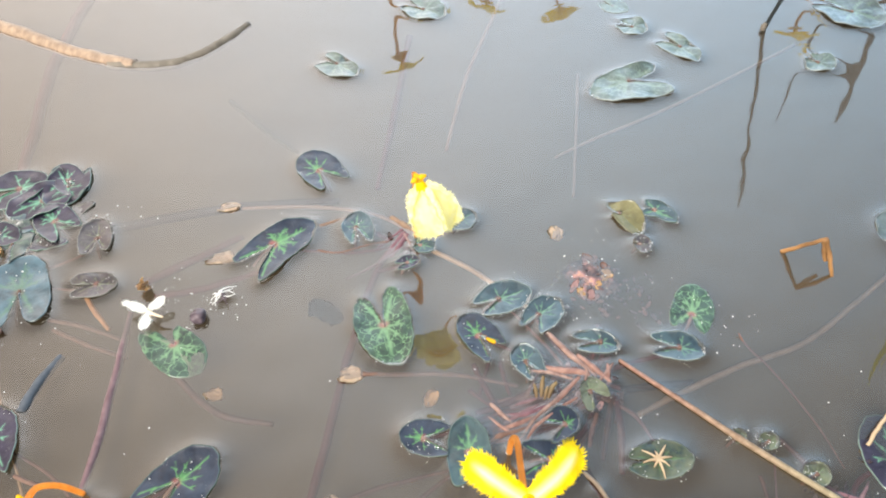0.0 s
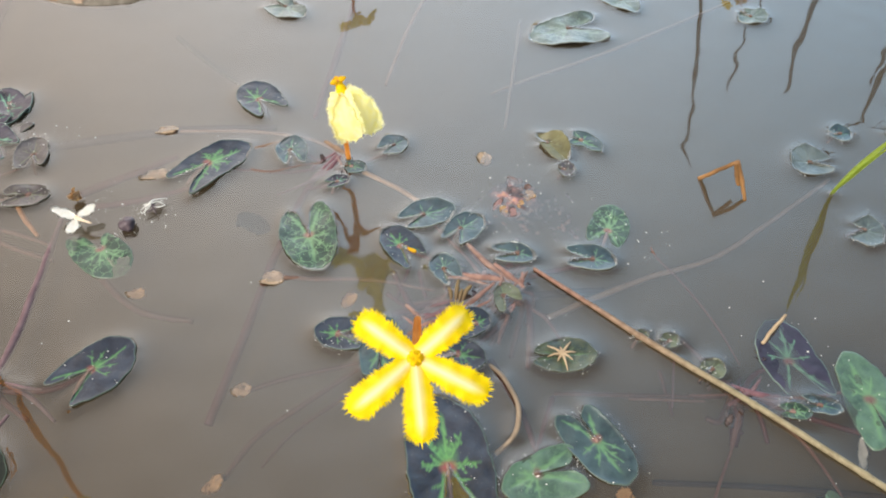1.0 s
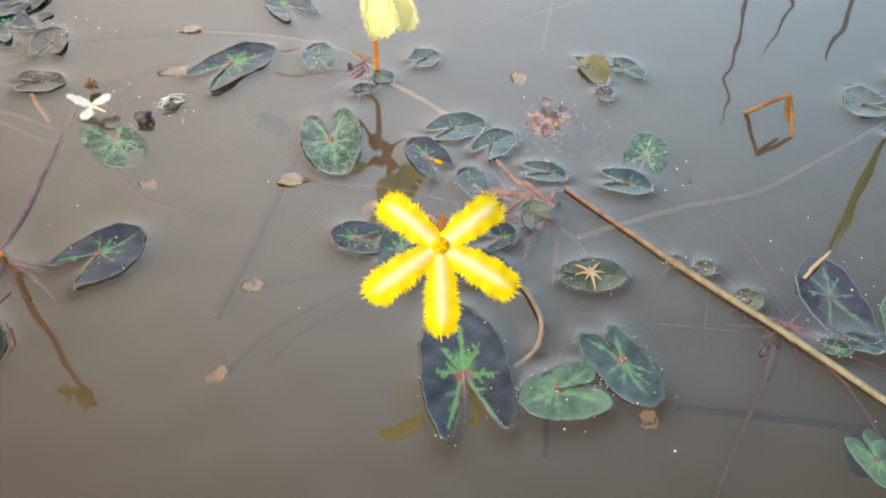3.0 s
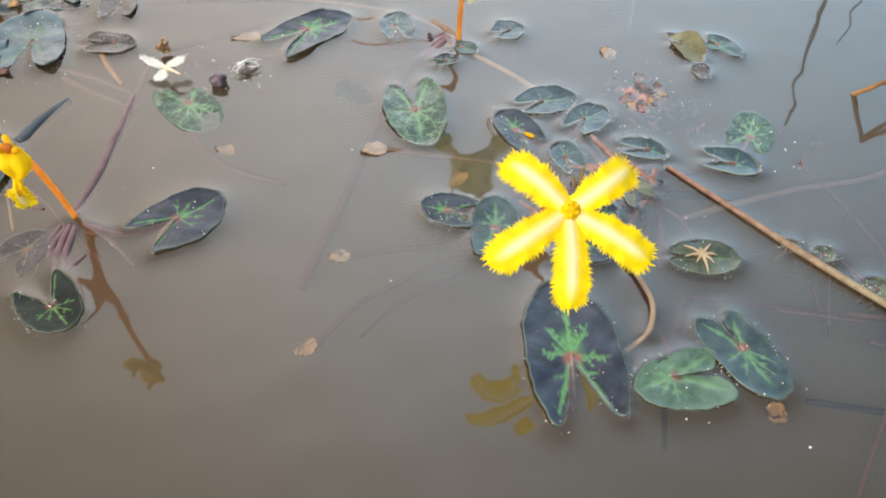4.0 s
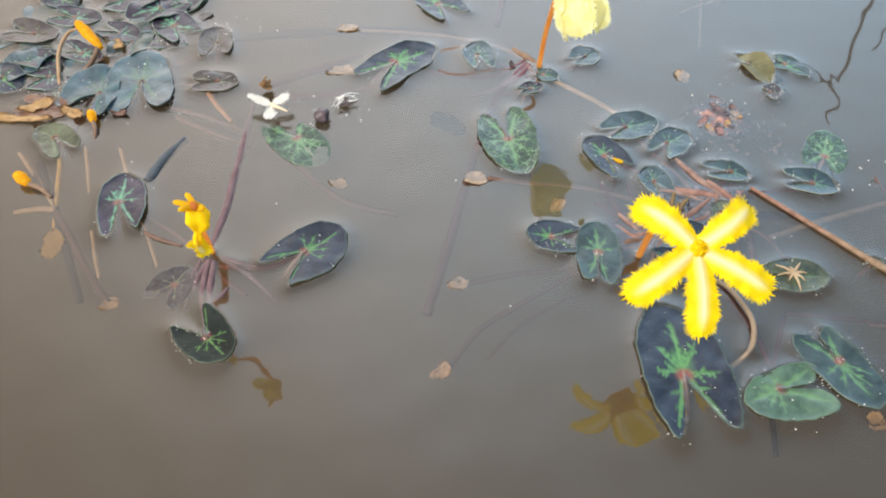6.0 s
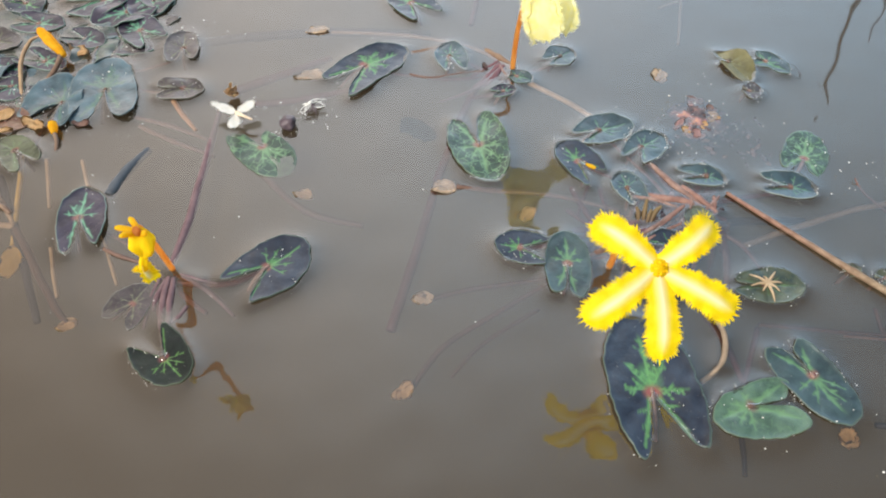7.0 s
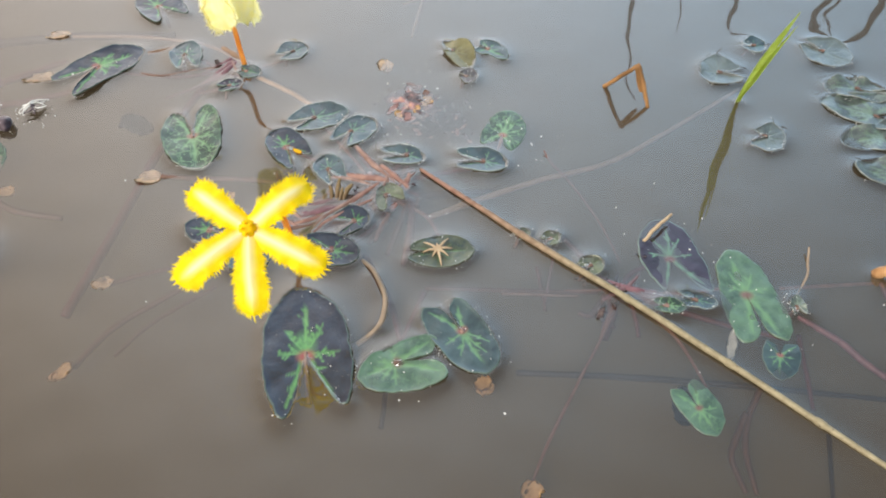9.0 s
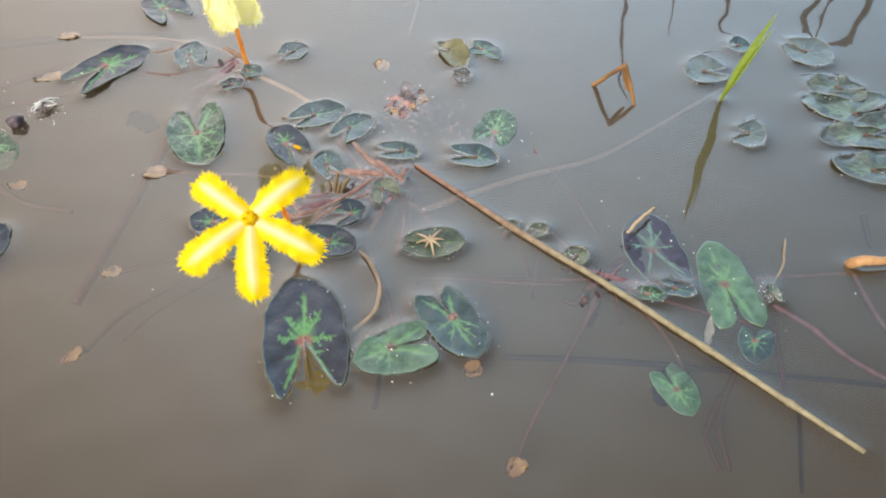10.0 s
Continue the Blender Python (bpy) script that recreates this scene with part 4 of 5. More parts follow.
stem("brown_deep", 1.43, (-35.4, 29.5, -5.0), (-28.5, 42.0, -3.9), (-13.8, 54.5, -2.8), (-0.6, 65.2, -1.2))
stem("tan_loop", 1.65, (37.8, 37.7, -3), (43.1, 42.9, -0.5), (44.5, 50.7, 1), (40.9, 59.8, 1), (36.7, 65.5, -1))
stem("pale_deep", 2.3, (55.8, 84.0, -2.2), (74.2, 93.6, -3.3), (93.7, 102.6, -4.4), (114.1, 110.4, -5.5), (136.7, 126.4, -6.1), (168.3, 151.2, -6.6))
stem("pink_deep", 0.8, (92.6, 112.0, 0.4), (95.0, 108.0, -0.9), (100.5, 99.0, -1.0), (108.2, 81.4, -1.2), (112.0, 67.4, -2))
stem("pink_deep", 1.3, (82.1, 1.8, -2.5), (88.1, 14.6, -2), (96.5, 29.7, -1.2), (108.1, 50.0, -0.6))
stem("dark_deep", 1.52, (80.0, 31.6, -6.6), (113.0, 30.8, -6.1), (151.2, 28.1, -5.5), (183.5, 25.3, -5.0))
stem("hoop", 3.6, (185.0, 64.6, -0.5), (186.0, 63.6, 2.2), (189.8, 63.2, 3.4), (197.8, 64.0, 2.4))
stem("purple", 2.69, (185.4, 61.6, 0), (187.5, 50.6, -3), (190.9, 38.3, -6))
stem("crimson", 2.8, (158.7, 50.1, -1.6), (167.6, 42.6, -1.9), (175.7, 32.5, -2.2), (193.9, 19.9, -4))
stem("brown", 1.33, (156.2, 59.4, -1), (170.6, 61.0, -2), (183.9, 61.9, -1))
stem("log", 8.84, (-273.1, 318.5, -3.2), (-233.5, 300.9, -3.3), (-206.1, 286.2, -3.4), (-178.3, 275.2, -3.2), (-161.8, 270.5, -2.2))
stem("sodden", 6.6, (-176.0, 272.4, -4.6), (-157.0, 269.8, -4.2), (-139.3, 273.1, -4.0), (-124.5, 286.0, -3.2), (-111.9, 304.9, -2.4))
stem("purple_deep", 5.51, (-210.8, 338.7, -4.4), (-207.1, 280.5, -3.9), (-196.5, 231.7, -2.8), (-189.1, 196.8, -2.2))
stem("dark_deep", 3.74, (-138.1, 161.8, -1.7), (-115.6, 168.7, -2.8), (-85.3, 175.1, -4.4), (-48.9, 178.3, -5.5))
stem("purple_deep", 3.14, (-115.1, 135.7, -1.2), (-100.3, 146.3, -2.2), (-83.8, 158.4, -3.3))
stem("dark_deep", 3.21, (-158.6, 150.4, -1.7), (-148.2, 157.0, -2.8), (-135.9, 163.2, -3.3))
stem("purple_deep", 2.4, (-109.5, 129.5, -1.2), (-96.0, 131.7, -1.8), (-84.6, 136.0, -2), (-73.0, 140.4, -1.6))
stem("tan", 2.19, (21.0, 325.5, -2), (2.8, 257.0, -3), (-5.7, 206.6, -4))
stem("pale_deep", 1.50, (55.3, 257.6, -1.2), (50.0, 213.3, -1.2), (45.4, 177.8, -2.8))
stem("pale_deep", 1.7, (162.4, 280.0, -6.1), (98.9, 236.8, -5.5), (58.1, 213.3, -6.1), (40.2, 202.2, -7.2))
stem("purple_deep", 3.14, (-26.4, 294.2, -5.0), (-29.7, 237.7, -3.9), (-33.5, 184.0, -3.3))
stem("olive", 2.6, (-107.7, 242.5, -7), (-86.6, 220.6, -6), (-69.3, 204.6, -4))
stem("dark_stick", 4.2, (-138.6, 83.1, -1.4), (-137.1, 93.2, -2.2), (-133.8, 104.1, -3.4))
stem("brown", 1.87, (-141.4, 115.0, -2), (-126.6, 108.4, -1), (-111.2, 103.4, -1))
stem("brown_deep", 2.14, (-94.4, 98.2, -1.7), (-76.2, 84.2, -3.3), (-57.6, 80.5, -5.0))
stem("orange", 2.15, (-133.9, 128.0, -0.6), (-128.3, 121.7, -1.0), (-121.4, 114.8, -1.6))
stem("brown", 1.78, (-144.2, 118.8, -1), (-130.3, 115.9, -2), (-115.5, 110.8, -2))
stem("purple", 2.87, (-209.1, 139.1, 0), (-185.3, 124.7, -2))
stem("purple_deep", 2.11, (50.0, 90.0, -1.7), (49.9, 75.7, -3.3), (48.6, 65.7, -5.0))
stem("purple_deep", 1.97, (37.1, 68.4, -3.3), (45.2, 52.8, -5.0), (49.4, 39.9, -6.1))
stem("purple_deep", 1.58, (55.2, 56.0, -3.3), (49.5, 39.3, -5.0))
stem("purple_deep", 1.35, (10.7, 103.6, -1.7), (7.0, 89.8, -3.3))
stem("brown_deep", 1.37, (14.2, 102.4, -1.2), (16.3, 92.0, -2.8))
stem("purple_deep", 1.85, (46.4, 98.7, -2.2), (57.5, 102.8, -3.3), (75.8, 107.6, -3.9))
stem("purple_deep", 1.43, (3.9, 92.1, -1.7), (14.4, 83.9, -2.8))
stem("tan", 1.91, (-53.9, 161.6, 0), (-43.7, 166.1, 0))
stem("purple", 1.33, (93.1, 71.6, -1), (89.0, 53.0, -2))
stem("brown_deep", 1.17, (55.3, 56.6, -1.2), (73.8, 56.8, -2.2), (104.0, 56.7, -2.2))
stem("brown_deep", 1.59, (142.5, 28.1, -2.8), (135.4, 14.8, -4.4), (135.0, 1.2, -6.1))
stem("dark_deep", 1.11, (156.4, 16.1, -4.4), (151.3, -3.8, -6.6))
stem("purple_deep", 1.51, (157.2, 44.1, -1.7), (154.6, 22.5, -4.4))
stem("brown_deep", 1.84, (197.6, 85.5, -1.2), (195.6, 72.8, -2.8))
stem("brown_deep", 0.98, (-3.8, 55.4, -1.7), (-18.2, 43.5, -2.8), (-25.7, 33.0, -4.4))
stem("dark_deep", 1.48, (46.5, 26.7, -2.8), (45.9, 15.1, -5.0))

# the crowded clump of half-drowned leaves
crowd = random.Random(21)
spots = []
while len(spots) < 17:
    x, y = crowd.uniform(-222, -160), crowd.uniform(112, 192)
    if (x > -174 and y < 150) or any(math.dist((x, y), p) < 10 for p in spots):
        continue
    spots.append((x, y))
    size = crowd.uniform(9.5, 14.5)
    leaf(("purple", "blue", "silver", "purple", "brown", "dark", "blue")[len(spots) % 7], round(x, 1), round(y, 1), crowd.uniform(0, 360), size, size * 0.95, size * crowd.uniform(0.62, 0.8), crowd.uniform(8, 30), (0, 1, 0, 1, 1)[len(spots) % 5], 0.9)
blade_leaf("blue", (-172.0, 122.5), (-4, 13), (6, 5), (4, -14), (-12, 4), (-11, -10), 0, 1.0)
blade_leaf("blue", (-182.5, 128.0), (-12, 8), (3, 9), (11, -2), (-7, -5), (4, -11), 1, 1.0)

# leaf stalks that run from each crown to its leaves, just under the surface
for (cx, cy), joints in (((42, 93), ((9, 111), (16, 126), (27, 119), (23, 104), (45, 109), (5, 73), (-9, 75), (33, 81), (31, 71), (60, 73), (34, 90), (52, 88))),
                         ((110, 56), ((128, 70), (150, 62), (105, 68), (95, 78), (153, 43), (129, 27), (122, 50), (98, 50))),
                         ((-109, 56), ((-83, 61), (-142, 73), (-101, 31), (-115, 45), (-95, 45), (-120, 40))),
                         ((-17, 151), ((-39, 160), (0, 161), (-66, 151), (-22, 142), (-30, 140))),
                         ((-165, 130), ((-156, 132), (-138, 152), (-158, 160), (-160, 180), (-178, 172), (-128, 130), (-174, 100), (-185, 112)))):
    for k, (jx, jy) in enumerate(joints):
        rs = random.Random(int(jx * 7 + jy))
        mx, my = (cx + jx) / 2 + rs.uniform(-4, 4), (cy + jy) / 2 + rs.uniform(-4, 4)
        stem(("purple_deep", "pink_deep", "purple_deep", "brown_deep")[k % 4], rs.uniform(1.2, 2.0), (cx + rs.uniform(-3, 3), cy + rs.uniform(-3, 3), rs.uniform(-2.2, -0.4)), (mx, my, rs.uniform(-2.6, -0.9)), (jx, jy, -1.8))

# stalks and shoots crowded at the crowns, and the stems beside the clump
stem("pink", 3.0, (29.9, 113.3, 0.2), (36.9, 104.4, 0.5), (44.7, 96.3, 0.3))
stem("pink", 2.0, (45.2, 94.8, 0.3), (48.1, 98.1, 0.6), (50.4, 101.5, 0.2))
stem("pink", 2.2, (23.7, 98.3, 0.2), (30.0, 97.6, 0.4), (38.1, 94.8, 0.3))
stem("pink", 1.8, (38.2, 95.5, 0.6), (31.0, 88.1, 0.7), (23.6, 81.3, 0.3), (18.1, 73.0, -0.3))
stem("pink", 2.2, (10.5, 86.9, 0.1), (13.4, 83.9, 0.2), (16.9, 80.6, -0.2))
stem("pink_deep", 2.4, (24.7, 80.3, -0.6), (30.5, 81.8, -0.6), (34.3, 84.1, -0.6))
stem("pink", 1.5, (40.6, 94.7, 0.6), (41.6, 98.1, 0.7), (40.3, 101.4, 0.2))
stem("purple", 2.6, (14.6, 80.4, -0.3), (21.2, 84.2, 0), (31.1, 89.0, -0.2))
stem("purple", 2.4, (16.6, 85.9, -0.2), (24.0, 88.2, 0), (32.5, 91.4, -0.2))
stem("purple", 2.0, (21.0, 80.3, -0.5), (26.5, 85.6, -0.2), (33.5, 87.1, -0.4))
stem("brown", 2.0, (8.8, 73.7, -0.4), (13.1, 76.2, 0), (21.2, 78.8, 0))
stem("brown_deep", 2.2, (41.7, 82.8, -1.2), (39.5, 78.2, -4.7), (37.4, 74.3, -8.2))
stem("brown_deep", 1.8, (49.2, 91.5, -1.2), (46.1, 80.1, -4.7), (43.5, 70.1, -8.2))
stem("brown_deep", 1.6, (51.9, 91.5, -1.2), (49.1, 81.9, -8.2))
stem("purple_deep", 1.8, (5.3, 101.5, -2), (10.9, 89.3, -1.5), (14.2, 82.3, -0.8))
stem("purple_deep", 1.5, (13.9, 101.5, -1.5), (16.8, 90.3, -1))
stem("shoot", 2.3, (26.4, 89.0, -0.6), (26.7, 91.9, 1.2), (27.2, 94.6, 2.8))
stem("shoot", 2.3, (28.4, 88.6, -0.6), (29.6, 91.1, 1.2), (31.3, 92.7, 2.6))
stem("shoot", 2.0, (24.9, 88.6, -0.6), (24.7, 90.9, 0.8), (24.2, 92.5, 1.6))
stem("shoot", 1.8, (27.4, 88.2, -0.6), (27.9, 90.1, 1), (28.5, 91.5, 2))
stem("crimson", 4.1, (-20.6, 158.5, 0), (-24.5, 151.8, -0.2), (-29.0, 144.7, -0.5))
stem("crimson", 3.2, (-19.3, 157.4, 0), (-21.9, 151.8, -0.1), (-25.4, 146.8, -0.5))
stem("crimson", 2.4, (-21.6, 159.7, 0), (-26.0, 155.1, -0.2), (-30.4, 151.3, -0.6))
stem("purple", 1.4, (-23.0, 149.6, -0.2), (-31.3, 142.1, -0.4), (-40.6, 136.4, -1.5))
stem("pink", 1.4, (-20.7, 157.2, 0.2), (-17.6, 150.9, 0), (-15.2, 145.2, -0.5))
stem("tan", 2.4, (-26.4, 166.2, 0), (-21.0, 162.0, 0.3), (-14.5, 156.8, 0))
stem("brown", 1.0, (-52.8, 149.5, 0), (-44.5, 148.3, 0), (-34.3, 151.8, 0), (-25.9, 153.7, 0))
stem("purple", 3.2, (-108.7, 54.8, 0.2), (-107.9, 47.5, 0), (-105.7, 38.7, -0.8))
stem("purple", 3.0, (-107.2, 54.6, 0.2), (-105.6, 46.8, 0), (-103.7, 39.3, -0.9))
stem("purple", 2.6, (-109.4, 53.9, 0.1), (-109.8, 48.2, 0), (-109.6, 43.9, -0.5))
stem("purple", 2.2, (-105.2, 55.3, 0.1), (-96.9, 51.9, -0.4), (-87.0, 44.8, -1.8))
stem("purple", 1.6, (-105.7, 56.0, 0.2), (-99.5, 54.7, 0), (-94.4, 54.5, -0.6))
stem("brown", 1.4, (-131.3, 62.5, 0.4), (-125.1, 60.2, 0.4), (-118.4, 59.0, 0))
stem("purple", 1.8, (-100.3, 45.9, 0), (-101.6, 42.4, 0), (-103.3, 40.9, -0.5))
stem("purple", 2.0, (-111.1, 54.1, 0.1), (-111.7, 48.0, -0.2), (-110.4, 38.4, -1.2))
stem("purple", 2.6, (106.6, 54.2, -0.3), (111.2, 57.4, -0.1), (116.8, 55.9, -0.3), (123.7, 55.5, -0.6))
stem("purple_deep", 3.0, (108.4, 55.2, -1.2), (106.9, 49.2, -4.7), (104.9, 43.0, -8.2))
stem("purple", 1.8, (108.5, 56.3, -0.1), (106.1, 61.0, -0.2), (103.5, 62.6, -0.5))
stem("purple", 1.6, (109.3, 55.3, -0.1), (113.6, 59.1, 0), (117.0, 63.4, -0.4))
stem("purple", 1.5, (110.0, 54.3, -0.2), (114.6, 52.4, -0.3), (119.9, 54.4, -0.6))
stem("purple_deep", 2.0, (104.7, 51.1, -1.2), (107.7, 46.3, -8.2))
stem("purple_deep", 1.4, (112.6, 55.4, -1.2), (113.9, 49.4, -4.7), (114.2, 43.6, -8.2))
stem("brown_deep", 1.2, (87.4, 65.1, -1.2), (88.4, 58.7, -4.7), (89.3, 51.4, -8.2))
stem("brown", 1.0, (76.9, 55.3, -0.4), (86.9, 55.2, -0.4), (98.5, 54.9, -0.4))
stem("amber", 1.8, (-186.4, 90.9, 0.2), (-175.4, 81.0, 0), (-167.4, 73.5, 0), (-163.7, 69.4, 0))
stem("amber", 2.4, (-163.0, 68.8, 0.2), (-169.1, 68.3, 0), (-175.2, 66.1, 0))
stem("brown_deep", 2.0, (-162.3, 68.0, -0.8), (-148.8, 53.9, -1.2), (-138.3, 43.0, -1.5), (-131.0, 37.2, -1.8))
stem("amber", 1.7, (-165.6, 96.3, 0), (-160.3, 86.2, 0), (-155.4, 76.7, 0))
stem("amber", 1.6, (-148.3, 62.2, -0.3), (-142.9, 52.5, -0.3), (-138.8, 45.7, -0.6))
stem("amber", 1.5, (-154.3, 97.5, -0.3), (-144.9, 83.0, -0.3), (-131.9, 64.0, -0.4), (-123.7, 51.6, -0.8))
stem("amber", 1.6, (-186.8, 121.8, 0.3), (-193.8, 138.0, 2.0), (-195.0, 149.0, 3.6), (-191.0, 151.0, 5.0))
stem("dark_deep", 2.6, (-177.9, 87.8, -1.5), (-160.9, 65.5, -2.2), (-141.3, 37.9, -3.5))
stem("amber_deep", 2.0, (-175.5, 99.0, -1.2), (-166.5, 77.0, -1.6), (-160.5, 62.0, -2.0))
stem("rose", 3.4, (28.5, 99.6, 0.3), (33.8, 98.3, 0.7), (39.7, 97.9, 0.5), (43.0, 96.2, 0.2))
stem("rose", 3.0, (39.2, 104.4, 0.2), (44.1, 99.1, 0.7), (48.8, 94.2, 0.4))
stem("rose", 2.4, (48.6, 101.0, 0.2), (48.2, 97.4, 0.5), (47.6, 93.4, 0.1))
stem("rose", 2.2, (39.0, 96.0, 0.6), (33.8, 90.3, 0.7), (29.8, 86.0, 0.2))
stem("rose", 1.8, (37.6, 88.9, 0.4), (31.5, 84.9, 0.5), (25.0, 80.0, 0.3), (21.5, 75.4, 0), (18.6, 67.4, -0.6))
stem("rose", 2.6, (43.2, 84.0, -0.3), (41.2, 78.7, -0.9), (39.7, 73.4, -2.0))
stem("pink_deep", 2.6, (50.7, 91.3, -0.6), (49.6, 77.1, -1.6), (48.2, 65.8, -2.6))
stem("rose", 2.4, (24.0, 82.8, -0.1), (18.1, 79.8, -0.1), (13.0, 78.6, -0.4))
stem("rose", 1.6, (9.8, 82.5, -0.2), (13.8, 79.0, 0), (17.4, 76.8, -0.3))
stem("crimson", 2.6, (29.0, 86.6, 0), (21.1, 83.2, 0.1), (14.0, 83.6, -0.5))
stem("dark_deep", 2.4, (51.8, 92.3, -1.0), (63.3, 94.1, -1.6), (75.0, 95.5, -2.2))
stem("pink_deep", 1.1, (94.7, 56.9, -0.6), (105.5, 57.2, -0.5), (112.0, 57.4, -0.4))
stem("crimson", 3.4, (104.2, 61.8, -0.2), (112.3, 57.6, 0), (121.0, 57.0, -0.4))
stem("crimson", 2.4, (105.0, 54.0, -0.4), (111.0, 57.0, 0), (115.4, 61.0, -0.3))
stem("pink_deep", 2.2, (109.0, 54.0, -0.6), (106.3, 48.6, -1.0), (103.0, 41.5, -1.4))
stem("tan_loop", 0.8, (167.7, 72.7, 1.0), (166.6, 68.2, -0.2), (165.0, 63.6, -0.6), (159.7, 56.4, -0.9))
stem("brown_deep", 1.6, (137.0, 21.0, -1.6), (132.6, 13.7, -2.2), (130.7, 9.3, -2.8), (132.2, 1.2, -3.6))
# the mass of wet stalks round the great crown
mass = random.Random(77)
for k in range(30):
    x, y = mass.uniform(10, 46), 0
    y = 76 + (x - 10) * 0.55 + mass.gauss(0, 4.5)
    a, ln = radians(mass.gauss(30, 28)), mass.uniform(5, 11)
    z = mass.uniform(-2.6, -0.9)
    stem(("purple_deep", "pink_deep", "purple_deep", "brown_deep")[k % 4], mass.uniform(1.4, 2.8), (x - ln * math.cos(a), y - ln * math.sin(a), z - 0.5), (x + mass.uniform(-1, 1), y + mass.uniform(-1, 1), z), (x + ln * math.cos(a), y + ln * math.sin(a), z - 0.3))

# ---- flowers ----
flower((17.2, 41.8, 40.8), (0.10, -0.56, 0.82), 0,
       [(-92, 18.2, 6.5, 14), (-34, 18.0, 6.4, 16), (34, 16.0, 6.4, 32), (138, 15.6, 6.4, 32), (212, 18.2, 6.5, 15)],
       (15.6, 71, -1), [(15.8, 68, 15), (16.3, 61, 28)], "open bright yellow flower with five fringed petals", opened=4, neck=5, fringe=1.1)
flower((-10.2, 133.4, 48.0), (0.30, -0.25, -0.92), 20,
       [(-90, 15.5, 9.4, -52), (-18, 16.5, 9.4, -54), (54, 14.6, 9.4, -56), (126, 14.2, 9.4, -56), (198, 15.2, 9.4, -54)],
       (-16.0, 156, -1), [(-15.6, 154, 14), (-14.4, 150.5, 28), (-13.2, 145, 41), (-12.6, 139, 48)], "half-closed nodding pale yellow flower on an orange stalk", sepals=3, opened=36, skin=PALE, neck=3, fringe=1.2, sepal_long=0.6)


def withered_flower(at, axis, base, bow, label):
    """A spent flower: spread sepals over a crumpled hanging mass of petals with a frilled end."""
    e = new("flower")
    e.empty_display_size = 0.003
    e.matrix_world = facing(at, axis) @ Matrix.Diagonal((0.85, 0.85, 0.85, 1))
    tagged(e, label, "flower", "yellow flowers")
    inv = e.matrix_world.inverted()
    # crumpled petals: a ridged hanging bag with a pinched waist
    bm = bmesh.new()
    rings = []
    for i in range(23):
        v = i / 22
        r = (1.0 + 2.1 * math.sin(min(1.0, v * 1.5) * math.pi) ** 0.8 * (v < 0.667) + 0.6 * max(0.0, v - 0.667)) * MM
        c = Vector((0.5 * math.sin(v * 5), 0.4 * math.cos(v * 4), -2.2 + 12.5 * v)) * MM
        rings.append([])
        for k in range(26):
            a = k * math.tau / 26
            q = r * (1 + 0.20 * math.sin(4 * a + 2.5 * v) + 0.22 * noise.noise((math.cos(a) * 1.6, math.sin(a) * 1.6, v * 5)))
            rings[-1].append(bm.verts.new(c + Vector((q * math.cos(a), q * math.sin(a), 0.5 * MM * math.sin(3 * a)))))
    for r0, r1 in zip(rings, rings[1:]):
        for k in range(26):
            bm.faces.new((r0[k], r0[(k + 1) % 26], r1[(k + 1) % 26], r1[k]))
    bm.faces.new(rings[0][::-1]), bm.faces.new(rings[-1])
    part("folded_petals", bm, YELLOW, e)
    bm, hem = petal_mesh(4.8, 5.0, 25, 5, 0.7)
    m = pose(0.3 * MM, 0, 8.6 * MM, 0, -70, 0)
    bm.transform(m), hem.transform(m)
    part("fringe", hem, YELLOW, part("frill", bm, YELLOW, e))
    bm, hem = petal_mesh(4.4, 4.6, -25, 8, 0.7)
    m = pose(-0.3 * MM, 0.5 * MM, 8.8 * MM, 0, -104, 60)
    bm.transform(m), hem.transform(m)
    part("fringe", hem, YELLOW, part("frill", bm, YELLOW, e))
    for turn, out in ((96, 6.0), (142, 5.6), (204, 5.2), (28, 4.2)):
        a = radians(turn)
        d = Vector((math.cos(a), math.sin(a), 0))
        bm = bmesh.new()
        tube(bm, [Vector((0, 0, -1.0 * MM)), d * 2.2 * MM + Vector((0, 0, -1.9 * MM)), d * out * 0.8 * MM + Vector((0, 0, -2.6 * MM)), d * out * MM + Vector((0, 0, -2.7 * MM))], [0.8 * MM, 0.85 * MM, 0.8 * MM, 0.35 * MM], 8, 0.2)
        part("sepal", bm, SEPAL, e, "short blunt yellow sepal")
    bm = bmesh.new()
    bmesh.ops.create_icosphere(bm, subdivisions=2, radius=1.5 * MM, matrix=pose(0, 0.3 * MM, -1.3 * MM, 0, 0, 0))
    part("receptacle", bm, SEPAL, e)
    bm = bmesh.new()
    pts = [inv @ (Vector(p) * MM) for p in (base, *bow)] + [Vector((0.4 * MM, 1.6 * MM, -2.6 * MM)), Vector((0, 0.3 * MM, -0.5 * MM))]
    tube(bm, pts, [0.95 * MM] * (len(pts) - 1) + [0.8 * MM], 10, 0.1)
    part("flower_stalk", bm, STALK["orange_arc"], e, "smooth orange-tan stalk rising from the water")
    MENISCUS.append(([(base[0] + math.cos(a * 0.7), base[1] + math.sin(a * 0.7)) for a in range(9)], 0.8))
    return e


